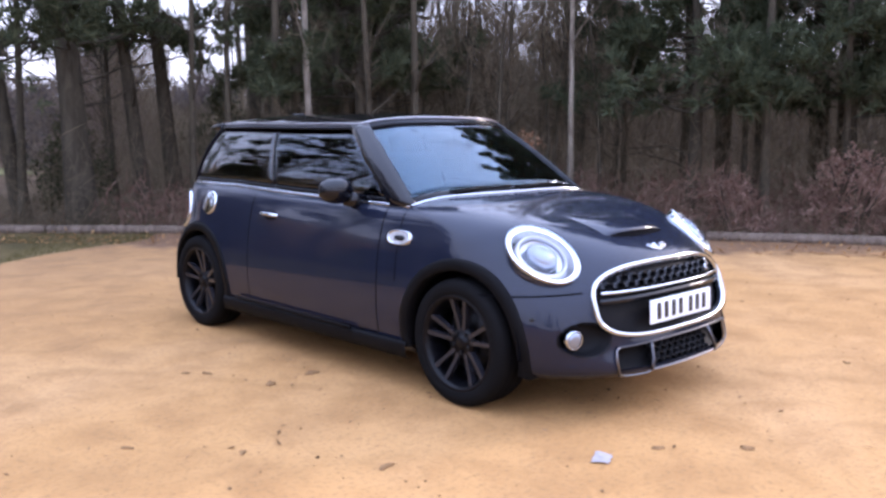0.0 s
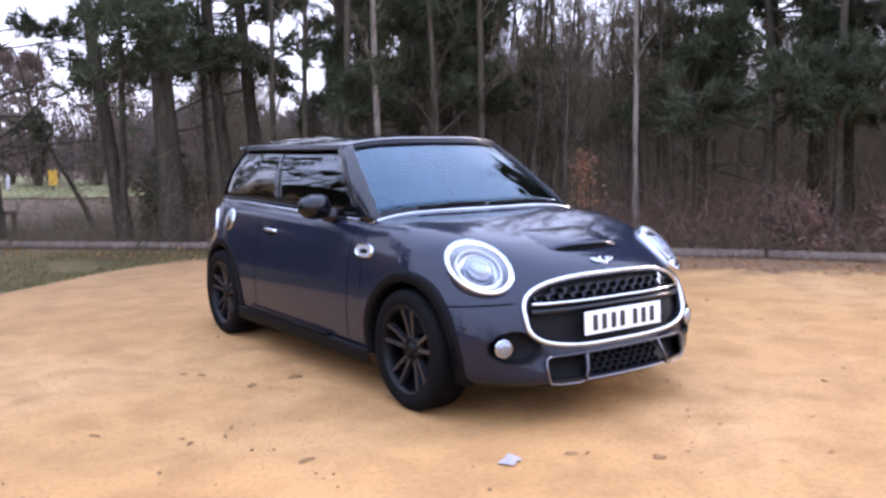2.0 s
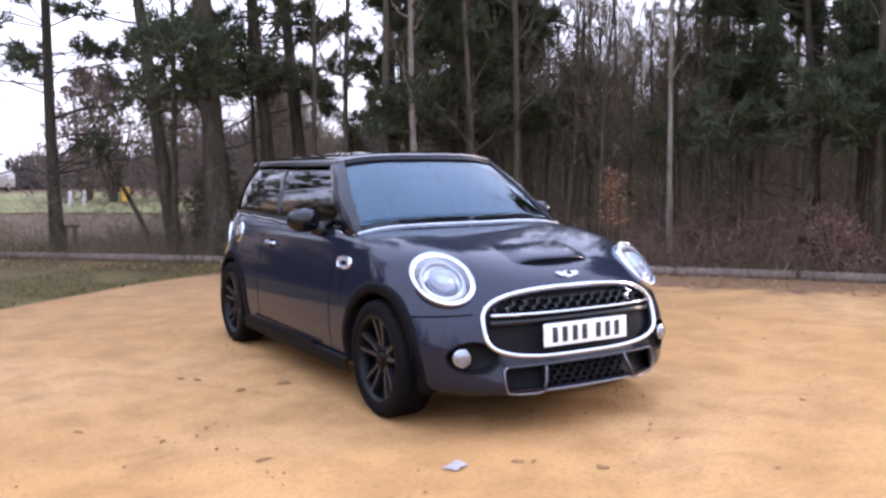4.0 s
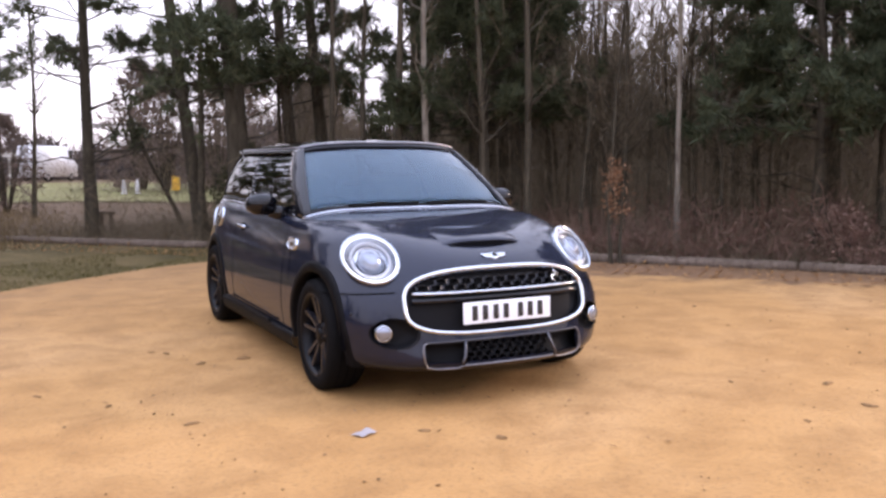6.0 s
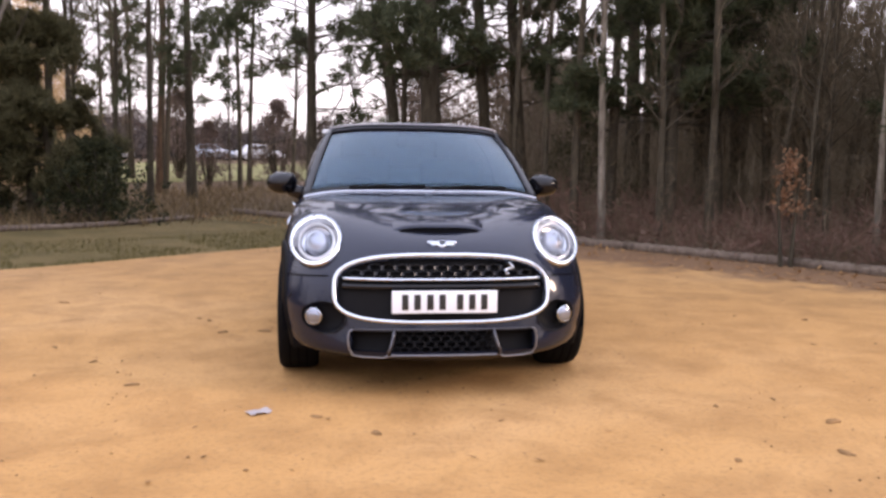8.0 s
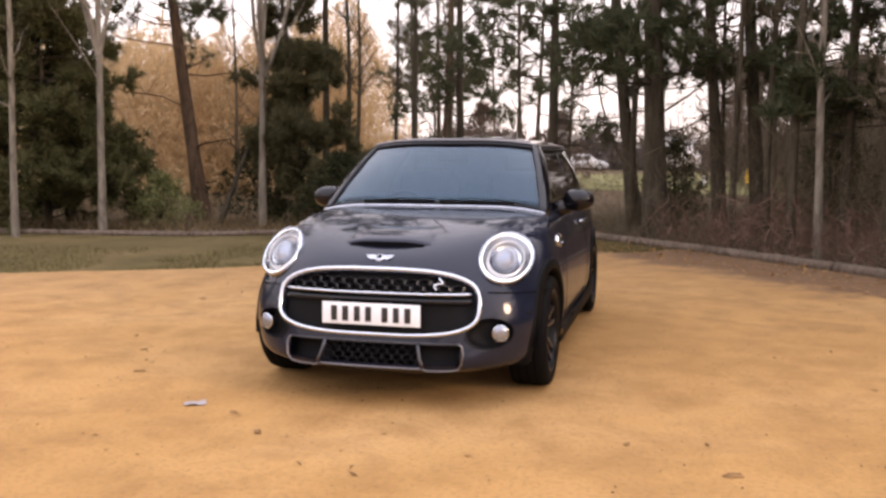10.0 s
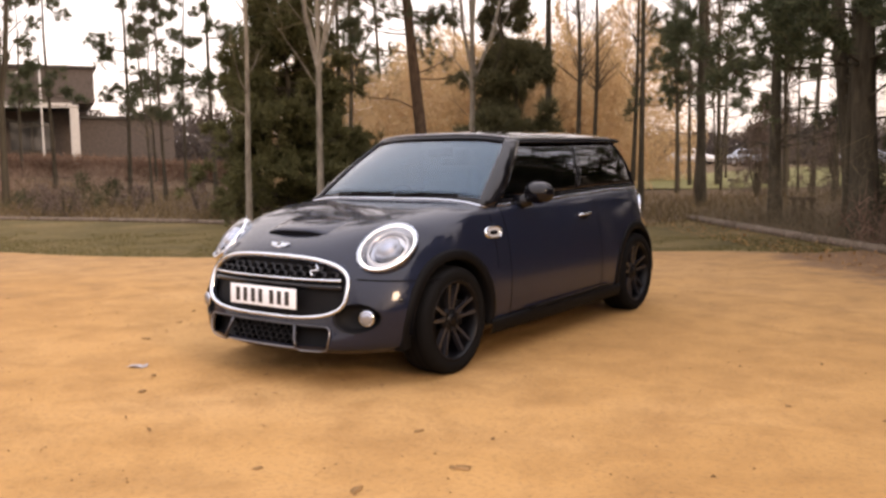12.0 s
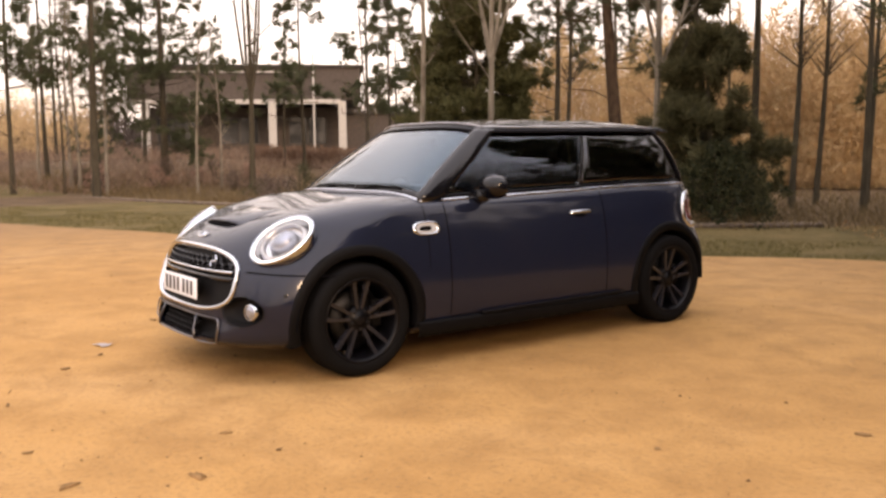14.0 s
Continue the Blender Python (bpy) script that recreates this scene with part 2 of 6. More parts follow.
def lathe(bm, profile, segs=48, m=None):
    """Turns (radius, height) pairs round the z axis, then moves the result by m."""
    m = m or Matrix()
    rings = []
    for r, h in profile:
        rings.append([bm.verts.new(m @ Vector((r * math.cos(a), r * math.sin(a), h))) for a in (2 * math.pi * k / segs for k in range(segs))])
    for a, b in zip(rings, rings[1:]):
        for k in range(segs):
            bm.faces.new((a[k], a[(k + 1) % segs], b[(k + 1) % segs], b[k]))
    return rings


def sweep(bm, pts, section, closed=False, up=Vector((0, 0, 1)), ups=None):
    """A section of (across, along up) pairs carried along the points."""
    n = len(pts)
    rings = []
    for k, p in enumerate(pts):
        a = pts[(k - 1) % n] if closed or k else p
        b = pts[(k + 1) % n] if closed or k < n - 1 else p
        t = (b - a).normalized()
        w = ups[k] if ups else up
        s = t.cross(w).normalized()
        w = s.cross(t).normalized()
        rings.append([bm.verts.new(p + s * x + w * y) for x, y in section])
    q = len(section)
    pairs = list(zip(rings, rings[1:])) + ([(rings[-1], rings[0])] if closed else [])
    for a, b in pairs:
        for k in range(q):
            bm.faces.new((a[k], a[(k + 1) % q], b[(k + 1) % q], b[k]))
    if not closed:
        bm.faces.new(rings[0][::-1])
        bm.faces.new(rings[-1])
    return bm


def round_section(rx, ry, n=10):
    return [(rx * math.cos(2 * math.pi * k / n), ry * math.sin(2 * math.pi * k / n)) for k in range(n)]


def sgn_pow(v, e):
    return math.copysign(abs(v) ** e, v)


# ---- the car: its body is a stack of closed rings, from the belt line down to the sill ----
# half width, front y, front corner y, front roundness, z at front / side / bulge / side rear / rear, rear corner y, rear y, rear roundness
RINGS = (
    (0.705, -0.830, -0.790, 2.6, 0.968, 0.928, 0.010, 0.972, 0.995, 0.95, 1.67, 5.0),
    (0.755, -1.150, -0.930, 3.2, 0.935, 0.888, 0.016, 0.930, 0.970, 1.00, 1.71, 4.0),
    (0.785, -1.470, -1.080, 2.7, 0.868, 0.810, 0.030, 0.850, 0.900, 1.05, 1.75, 3.4),
    (0.806, -1.690, -1.150, 2.25, 0.800, 0.735, 0.028, 0.750, 0.800, 1.05, 1.785, 3.1),
    (0.820, -1.835, -1.180, 2.3, 0.715, 0.655, 0.010, 0.660, 0.700, 1.10, 1.80, 3.2),
    (0.830, -1.892, -1.180, 2.8, 0.600, 0.560, 0.000, 0.560, 0.590, 1.17, 1.82, 3.5),
    (0.834, -1.918, -1.180, 3.2, 0.455, 0.440, 0.000, 0.440, 0.470, 1.20, 1.845, 3.7),
    (0.826, -1.942, -1.180, 3.1, 0.335, 0.325, 0.000, 0.325, 0.355, 1.20, 1.845, 3.7),
    (0.802, -1.982, -1.180, 2.7, 0.225, 0.225, 0.000, 0.225, 0.255, 1.20, 1.82, 3.5),
    (0.735, -1.900, -1.180, 2.5, 0.175, 0.175, 0.000, 0.175, 0.215, 1.18, 1.74, 3.2),
)
NF, NS, NR, NV = 84, 84, 44, 9


def ring_point(r, u, cowl=False):
    """A point of ring r at u: 0 to 1 from front centre to corner, 1 to 2 along the side, 2 to 3 round to the rear centre."""
    w, yf, ya, nf, zf, zs, zb, zq, zr, yb, yr, nr = r
    if u <= 1:
        a = u * math.pi / 2
        s, c = math.sin(a), math.cos(a)
        x = w * s ** (2 / nf)
        y = yf + (ya - yf) * (x / w) ** 2.5 if cowl else ya + (yf - ya) * c ** (2 / nf)
        z = zf * c * c + zs * s * s + zb * math.sin(2 * a) ** 2
    elif u <= 2:
        f = u - 1
        x, y, z = w, ya + (yb - ya) * f, zs + (zq - zs) * (0.6 * f + 0.4 * f * f)
    else:
        a = (3 - u) * math.pi / 2
        s, c = math.sin(a), math.cos(a)
        x, y = w * s ** (2 / nr), yb + (yr - yb) * c ** (2 / nr)
        z = zr * c * c + zq * s * s
    return Vector((x, y, z))


def catmull(p0, p1, p2, p3, t):
    return 0.5 * ((2 * p1) + (p2 - p0) * t + (2 * p0 - 5 * p1 + 4 * p2 - p3) * t * t + (3 * p1 - p0 - 3 * p2 + p3) * t ** 3)


US = [k / NF for k in range(NF)] + [1 + k / NS for k in range(NS)] + [2 + k / NR for k in range(NR + 1)]
VS = [k / NV for k in range(NV * (len(RINGS) - 1) + 1)]


def body_grid():
    grid = []
    for u in US:
        ctl = [ring_point(r, u, k == 0) for k, r in enumerate(RINGS)]
        ctl = [ctl[0] * 2 - ctl[1]] + ctl + [ctl[-1] * 2 - ctl[-2]]
        col = []
        for v in VS:
            k = min(int(v), len(RINGS) - 2)
            col.append(catmull(*ctl[k : k + 4], v - k))
        grid.append(col)
    return grid


from mathutils.bvhtree import BVHTree

GRID = body_grid()
_nv = len(VS)
_verts = [p for col in GRID for p in col]
_faces = [(i * _nv + j, (i + 1) * _nv + j, (i + 1) * _nv + j + 1, i * _nv + j + 1) for i in range(len(US) - 1) for j in range(_nv - 1)]
_mirror = [Vector((-p.x, p.y, p.z)) for p in _verts]
_n = len(_verts)
TREE = BVHTree.FromPolygons(_verts + _mirror, _faces + [tuple(i + _n for i in f[::-1]) for f in _faces])


def on_front(x, z, out=0.0):
    """The front of the body at (x, z), set out along the normal."""
    hit, nrm, _, _ = TREE.ray_cast(Vector((x, -4, z)), Vector((0, 1, 0)))
    if hit is None:
        return Vector((x, -1.9, z)), Vector((0, -1, 0))
    nrm = nrm if nrm.y < 0 else -nrm
    return hit + nrm * out, nrm


def on_side(y, z, side, out=0.0):
    hit, nrm, _, _ = TREE.ray_cast(Vector((3 * side, y, z)), Vector((-side, 0, 0)))
    if hit is None:
        return Vector((0.8 * side, y, z)), Vector((side, 0, 0))
    nrm = nrm if nrm.x * side > 0 else -nrm
    return hit + nrm * out, nrm


def on_top(x, y, out=0.0):
    hit, nrm, _, _ = TREE.ray_cast(Vector((x, y, 3)), Vector((0, 0, -1)))
    nrm = nrm if nrm.z > 0 else -nrm
    return hit + nrm * out, nrm


AXLE, WHEEL_Z, ARCH = 1.2475, 0.307, 0.352
LAMP_C = Vector((0.6265, -1.6075, 0.7414))
LAMP_H = Vector((0.861, -0.032, -0.507)).normalized()
LAMP_U = Vector((0.333, 0.789, 0.516))
LAMP_U = (LAMP_U - LAMP_H * LAMP_U.dot(LAMP_H)).normalized()
LAMP_N = LAMP_H.cross(LAMP_U)
LAMP_A, LAMP_B = 0.129, 0.179


FOG_X, FOG_Z, FOG_A, FOG_B = 0.588, 0.386, 0.108, 0.076


def grille_edge(a, grow=0.0):
    """The outline of the big grille, (x, z), at the angle a."""
    c, s = math.cos(a), math.sin(a)
    top = s > 0
    n = 2.9 if top else 3.4
    b = (0.172 if top else 0.148) + grow
    return (0.536 + grow) * sgn_pow(c, 2 / n), 0.521 + b * sgn_pow(s, 2 / n)


def inside_grille(p, grow=0.0):
    n = 2.9 if p.z > 0.521 else 3.4
    b = (0.172 if p.z > 0.521 else 0.148) + grow
    return (abs(p.x) / (0.536 + grow)) ** n + (abs(p.z - 0.521) / b) ** n - 1


def cut_value(p):
    """Below zero inside an opening of the body (right half, x above 0)."""
    best = 1.0
    for y in (-AXLE, AXLE):
        if p.x > 0.5:
            best = min(best, (math.hypot(p.y - y, p.z - WHEEL_Z) - ARCH) / ARCH)
    d = p - LAMP_C
    if abs(d.dot(LAMP_N)) < 0.16 and p.y < -1.3:
        best = min(best, math.hypot(d.dot(LAMP_H) / (LAMP_A * 0.93), d.dot(LAMP_U) / (LAMP_B * 0.93)) - 1)
    if p.y < -1.6:
        best = min(best, inside_grille(p, -0.012))
    if p.y < -1.3 and p.z < 0.6:
        best = min(best, math.hypot((p.x - FOG_X) / (FOG_A * 0.97), (p.z - FOG_Z) / (FOG_B * 0.97)) - 1)
        best = min(best, max(abs(p.x) / 0.455, abs(p.z - 0.281) / 0.049) - 1)
    return best


def body_part_of(low, y):
    """low: 0 bonnet and belt, 1 below the bonnet's shut line, 2 sill, 3 rear corner, 4 tail, 5 rear bumper."""
    if low >= 4:
        return "tailgate" if low == 4 else "rear_bumper"
    if low == 0 and y < -0.81:
        return "bonnet"
    if y < -0.665:
        return "front_bumper" if y < -1.20 else "front_wing"
    if y < 0.60 and low < 2:
        return "door"
    return "rear_wing"


def build_body(car):
    """One half shell is cut along straight panel lines, sorted into panels and mirrored."""
    def gone(a, b):
        return cut_value((GRID[a][b] + GRID[a + 1][b] + GRID[a + 1][b + 1] + GRID[a][b + 1]) / 4) < 0

    lost = {(i, j) for i in range(len(US) - 1) for j in range(_nv - 1) if gone(i, j)}

    def snapped(i, j):
        p = GRID[i][j].copy()
        # pull the edge of an opening on to its outline
        if any((a, b) in lost for a in (i - 1, i) for b in (j - 1, j)):
            for _ in range(3):
                f0, e = cut_value(p), 1e-3
                g = Vector([(cut_value(p + d) - f0) / e for d in (Vector((e, 0, 0)), Vector((0, e, 0)), Vector((0, 0, e)))])
                if g.length > 1e-3:
                    step = -f0 * g / g.length_squared
                    p += step if step.length < 0.02 else step * (0.02 / step.length)
        return p

    bm = bmesh.new()
    zone = bm.faces.layers.int.new("zone")
    vs = {}
    for i in range(len(US) - 1):
        for j in range(_nv - 1):
            if (i, j) in lost:
                continue
            quad = []
            for k in ((i, j), (i + 1, j), (i + 1, j + 1), (i, j + 1)):
                if k not in vs:
                    vs[k] = bm.verts.new(snapped(*k))
                quad.append(vs[k])
            if (quad[0].co - quad[1].co).length < 1e-6 and (quad[2].co - quad[3].co).length < 1e-6:
                continue
            u, v = (US[i] + US[i + 1]) / 2, VS[j] + 0.5 / NV
            low = 5 if u > 2.30 and v > 5 else 4 if u > 2.62 else 3 if u > 2.30 else 2 if v > 8 else 1 if v > 5 else 0
            bm.faces.new(quad)[zone] = low
    for y in (-1.20, -0.81, -0.665, 0.60):
        bmesh.ops.bisect_plane(bm, geom=bm.verts[:] + bm.edges[:] + bm.faces[:], plane_co=(0, y, 0), plane_no=(0, 1, 0))
    panels = {}
    for f in bm.faces:
        panels.setdefault(body_part_of(f[zone], f.calc_center_median().y), []).append([v.co.copy() for v in f.verts])
    bm.free()
    for key, polys in panels.items():
        both = key in ("bonnet", "front_bumper", "tailgate", "rear_bumper")
        for sides in ([(1, -1)] if both else [(1,), (-1,)]):
            verts, faces, index = [], [], {}
            for s in sides:
                for poly in polys:
                    face = []
                    for p in poly:
                        k = (round(p.x * s, 5) + 0.0, round(p.y, 5), round(p.z, 5))
                        if k not in index:
                            index[k] = len(verts)
                            verts.append((p.x * s, p.y, p.z))
                        if index[k] not in face:
                            face.append(index[k])
                    if len(face) > 2:
                        faces.append(face if s > 0 else face[::-1])
            ob = raw_part(key, verts, faces, PAINT, car)
            m = ob.modifiers.new("sheet", "SOLIDIFY")
            # the sheet grows inwards
            m.thickness, m.use_rim = 0.012, False
            m.offset = -1.0 if sum((Vector(p.center) - Vector((0, 0, 0.5))).dot(p.normal) for p in ob.data.polygons) > 0 else 1.0


def ribbon(car, name, pts, half, mat, lift=0.0015, label="", normals=None):
    """A thin flat strip lying on the body."""
    bm = bmesh.new()
    sec = [(-half, -0.002), (half, -0.002), (half, lift), (-half, lift)]
    sweep(bm, pts, sec, ups=normals)
    return part(name, bm, mat, car, label, smooth=False)


def panel_gaps(car):
    def line(name, fn, half=0.0028):
        pn = [fn(k / 40) for k in range(41)]
        ribbon(car, name, [p for p, _ in pn], half, GAP, normals=[(pn[max(0, k - 3)][1] + n + pn[min(40, k + 3)][1]).normalized() for k, (_, n) in enumerate(pn)])

    for s in (1, -1):
        line("panel_gap", lambda f: on_side(-0.665, 0.915 - 0.64 * f, s))
        line("panel_gap", lambda f: on_side(0.60, 0.935 - 0.66 * f, s))
        line("panel_gap", lambda f: on_side(-0.67 + 1.16 * f, 0.265, s))
        back = next(u for u in (1.0 + 0.005 * k for k in range(200)) if ring_point(RINGS[5], u).y > -0.812)
        low_z = ring_point(RINGS[5], back).z
        line("panel_gap", lambda f: on_side(-0.81, 0.915 + (low_z - 0.915) * f, s), 0.0022)
        # bonnet shut line, from the grille round to the wheel arch
        def shut(f, s=s):
            u = 0.40 + 0.60 * f
            p = ring_point(RINGS[5], u)
            hit, nrm, _, _ = TREE.find_nearest(Vector((p.x * s, p.y, p.z)))
            out = Vector((hit.x, hit.y + 0.3, 0))
            return hit, (nrm if nrm.dot(out) > 0 else -nrm)
        line("panel_gap", shut, 0.004)


def build_glasshouse(car):
    top = (0.552, -0.315, -0.225, 2.6, 1.372, 1.338, 0.004, 1.350, 1.362, 0.95, 1.47, 4.6)

    def gp(u, v, out=0.0):
        a = ring_point(RINGS[0], u, True)
        b = ring_point(top, u, True)
        p = a.lerp(b, v)
        bow = 0.030 * math.sin(math.pi * v)
        side = Vector((a.x / 0.705, (a.y - 0.3) / 1.3, 0.35))
        if u <= 1:
            s = math.sin(u * math.pi / 2)
            side = Vector((0.8 * s, -1 + 0.6 * s, 0.8))
        elif u < 2:
            side = Vector((1, 0, 0.4))
        return p + side.normalized() * (bow * (0.45 if u < 1 else 1) + out)

    def panel(name, u0, u1, v0, v1, mat, out, s, nu=16, nvv=10, thick=0.006, label="", both=False):
        verts, faces = [], []
        if both:
            us = [(-1, u0 + (u1 - u0) * k / nu) for k in range(nu, 0, -1)] + [(1, u0 + (u1 - u0) * k / nu) for k in range(nu + 1)]
        else:
            us = [(s, u0 + (u1 - u0) * k / nu) for k in range(nu + 1)]
        for sg, u in us:
            for j in range(nvv + 1):
                p = gp(u, v0 + (v1 - v0) * j / nvv, out)
                verts.append((p.x * sg, p.y, p.z))
        q = nvv + 1
        for i in range(len(us) - 1):
            for j in range(nvv):
                faces.append((i * q + j, (i + 1) * q + j, (i + 1) * q + j + 1, i * q + j + 1))
        ob = raw_part(name, verts, faces, mat, car, label)
        m = ob.modifiers.new("sheet", "SOLIDIFY")
        m.thickness, m.offset = thick, 0.0
        return ob

    # windscreen, with its black border and pillars
    panel("windscreen", 0.0, 0.80, 0.045, 0.955, WINDOW, 0.0, 1, 20, 12, 0.005, "large raked windscreen reflecting the sky", True)
    panel("windscreen_border", 0.0, 0.86, -0.02, 0.05, PILLAR, 0.004, 1, 20, 3, 0.012, "", True)
    panel("windscreen_border", 0.0, 0.86, 0.925, 1.01, PILLAR, 0.004, 1, 20, 3, 0.012, "", True)
    for s in (1, -1):
        panel("front_pillar", 0.78, 1.085, -0.03, 1.0, GLOSS, 0.004, s, 10, 12, 0.03)
        panel("door_window", 1.08, 1.7172, 0.05, 0.93, SIDEGLASS, 0.0, s, 20, 8, 0.005)
        panel("centre_pillar", 1.690, 1.742, 0.0, 0.96, DEEP, -0.010, s, 4, 8, 0.008)
        panel("window_seal", 1.7085, 1.7265, 0.052, 0.928, GLOSS, 0.0008, s, 2, 8, 0.004)
        panel("quarter_window", 1.7175, 2.34, 0.05, 0.93, PRIVACY, 0.0, s, 16, 8, 0.005)
        panel("rear_pillar", 2.33, 2.60, -0.02, 1.0, PILLAR, 0.004, s, 10, 8, 0.03)
        panel("window_rail", 1.07, 2.4, 0.925, 1.02, PILLAR, 0.005, s, 40, 4, 0.02)
        panel("window_seal", 1.07, 2.4, -0.01, 0.06, PILLAR, 0.004, s, 40, 3, 0.012)
        # bright strip along the belt line
        pts, ups = [], []
        for k in range(61):
            u = 0.985 + 1.62 * k / 60
            p = gp(min(u, 2.62), -0.02, 0.012)
            pts.append(Vector((p.x * s, p.y, p.z)))
            ups.append(Vector((s, 0, 0.5)) if u < 2.3 else Vector((s * 0.6, 0.6, 0.5)))
        bm = bmesh.new()
        sweep(bm, pts, [(-0.010, -0.006), (0.010, -0.006), (0.009, 0.003), (0.0, 0.006), (-0.009, 0.003)], ups=ups)
        part("belt_strip", bm, CHROME, car, "bright chrome belt line strip")
    panel("rear_window", 2.61, 3.0, 0.05, 0.93, PRIVACY, 0.0, 1, 12, 8, 0.005, "", True)
    panel("rear_window_border", 2.58, 3.0, 0.92, 1.02, GLOSS, 0.004, 1, 12, 3, 0.012, "", True)
    panel("rear_window_border", 2.58, 3.0, -0.03, 0.06, GLOSS, 0.004, 1, 12, 3, 0.012, "", True)

    # bright rear lip of the bonnet under the windscreen
    pts = []
    for k in range(-30, 31):
        p = gp(abs(k) / 30 * 0.99, -0.015, 0.006)
        pts.append(Vector((math.copysign(p.x, k), p.y - 0.016, p.z + 0.003)))
    bm = bmesh.new()
    sweep(bm, pts, round_section(0.0065, 0.0065, 8))
    part("bonnet_lip", bm, CHROME, car, "thin bright strip at the bonnet's rear edge")

    # roof: rings drawn in from the window rail to a shallow dome
    bm = bmesh.new()
    cx, cy = 0.0, 0.55
    us = US[::2] + [3.0] if US[-1] != US[::2][-1] else US[::2]
    loop = [(1, u) for u in us] + [(-1, u) for u in us[::-1]][1:-1]
    rings = []
    for r in (1.035, 1.03, 1.0, 0.96, 0.9, 0.8, 0.65, 0.45, 0.25):
        ring = []
        for s, u in loop:
            p = gp(u, 1.0, 0.006)
            lift = 0.0 if r > 1.0 else (1.408 - p.z) * (1 - r ** 3.2)
            zz = p.z + lift + (0.004 if r > 1.0 else 0.012) - (0.012 if r > 1.033 else 0.0)
            k = min(r, 1.0) + max(0.0, r - 1.0) * 0.35
            ring.append(bm.verts.new((s * p.x * k, cy + (p.y - cy) * k, zz)))
        rings.append(ring)
    for a, b in zip(rings, rings[1:]):
        for k in range(len(loop)):
            bm.faces.new((a[k], a[(k + 1) % len(loop)], b[(k + 1) % len(loop)], b[k]))
    bm.faces.new(rings[-1])
    roof = part("roof", bm, GLOSS, car, "gloss black roof")
    # pale gutter strip round the roof's edge
    pts = []
    for s, u in loop:
        p = gp(u, 1.0, 0.012)
        pts.append(Vector((s * p.x, p.y, p.z + 0.007)))
    bm = bmesh.new()
    sweep(bm, pts, round_section(0.004, 0.005, 6), closed=True)
    part("roof_gutter", bm, SATIN, roof)
    # spoiler
    bm = bmesh.new()
    prof = [(1.36, 1.378), (1.50, 1.378), (1.575, 1.362), (1.572, 1.348), (1.48, 1.340), (1.40, 1.335)]
    cols = []
    for k in range(-14, 15):
        f = k / 14
        cols.append([bm.verts.new((0.535 * f, y - 0.05 * f * f, z - 0.018 * abs(f) ** 3 + 0.012 * (1 - f * f))) for y, z in prof])
    q = len(prof)
    for a, b in zip(cols, cols[1:]):
        for k in range(q):
            bm.faces.new((a[k], a[(k + 1) % q], b[(k + 1) % q], b[k]))
    bm.faces.new(cols[0]), bm.faces.new(cols[-1][::-1])
    part("roof_spoiler", bm, GLOSS, car)
    # shark-fin aerial
    bm = bmesh.new()
    box(bm, (0, 1.22, 1.418), (0.03, 0.13, 0.035), 0.012)
    part("aerial", bm, GLOSS, car)

    # wipers
    for x0, x1 in ((-0.44, 0.02), (0.06, 0.52)):
        bm = bmesh.new()
        pts = []
        for k in range(13):
            x = x0 + (x1 - x0) * k / 12
            u = math.asin(min(1.0, (abs(x) / 0.70) ** 1.3)) / (math.pi / 2)
            p = gp(min(u, 0.8), 0.035 + 0.012 * k / 12, 0.014)
            pts.append(Vector((x, p.y, p.z)))
        sweep(bm, pts, round_section(0.007, 0.009, 6))
        wiper = part("wiper", bm, PLASTIC, car)
        bm = bmesh.new()
        sweep(bm, [pts[6] + Vector((0, 0, 0.008)), pts[2] + Vector((-0.06, -0.03, -0.012))], round_section(0.008, 0.008, 6))
        part("wiper_arm", bm, PLASTIC, wiper)
    return gp


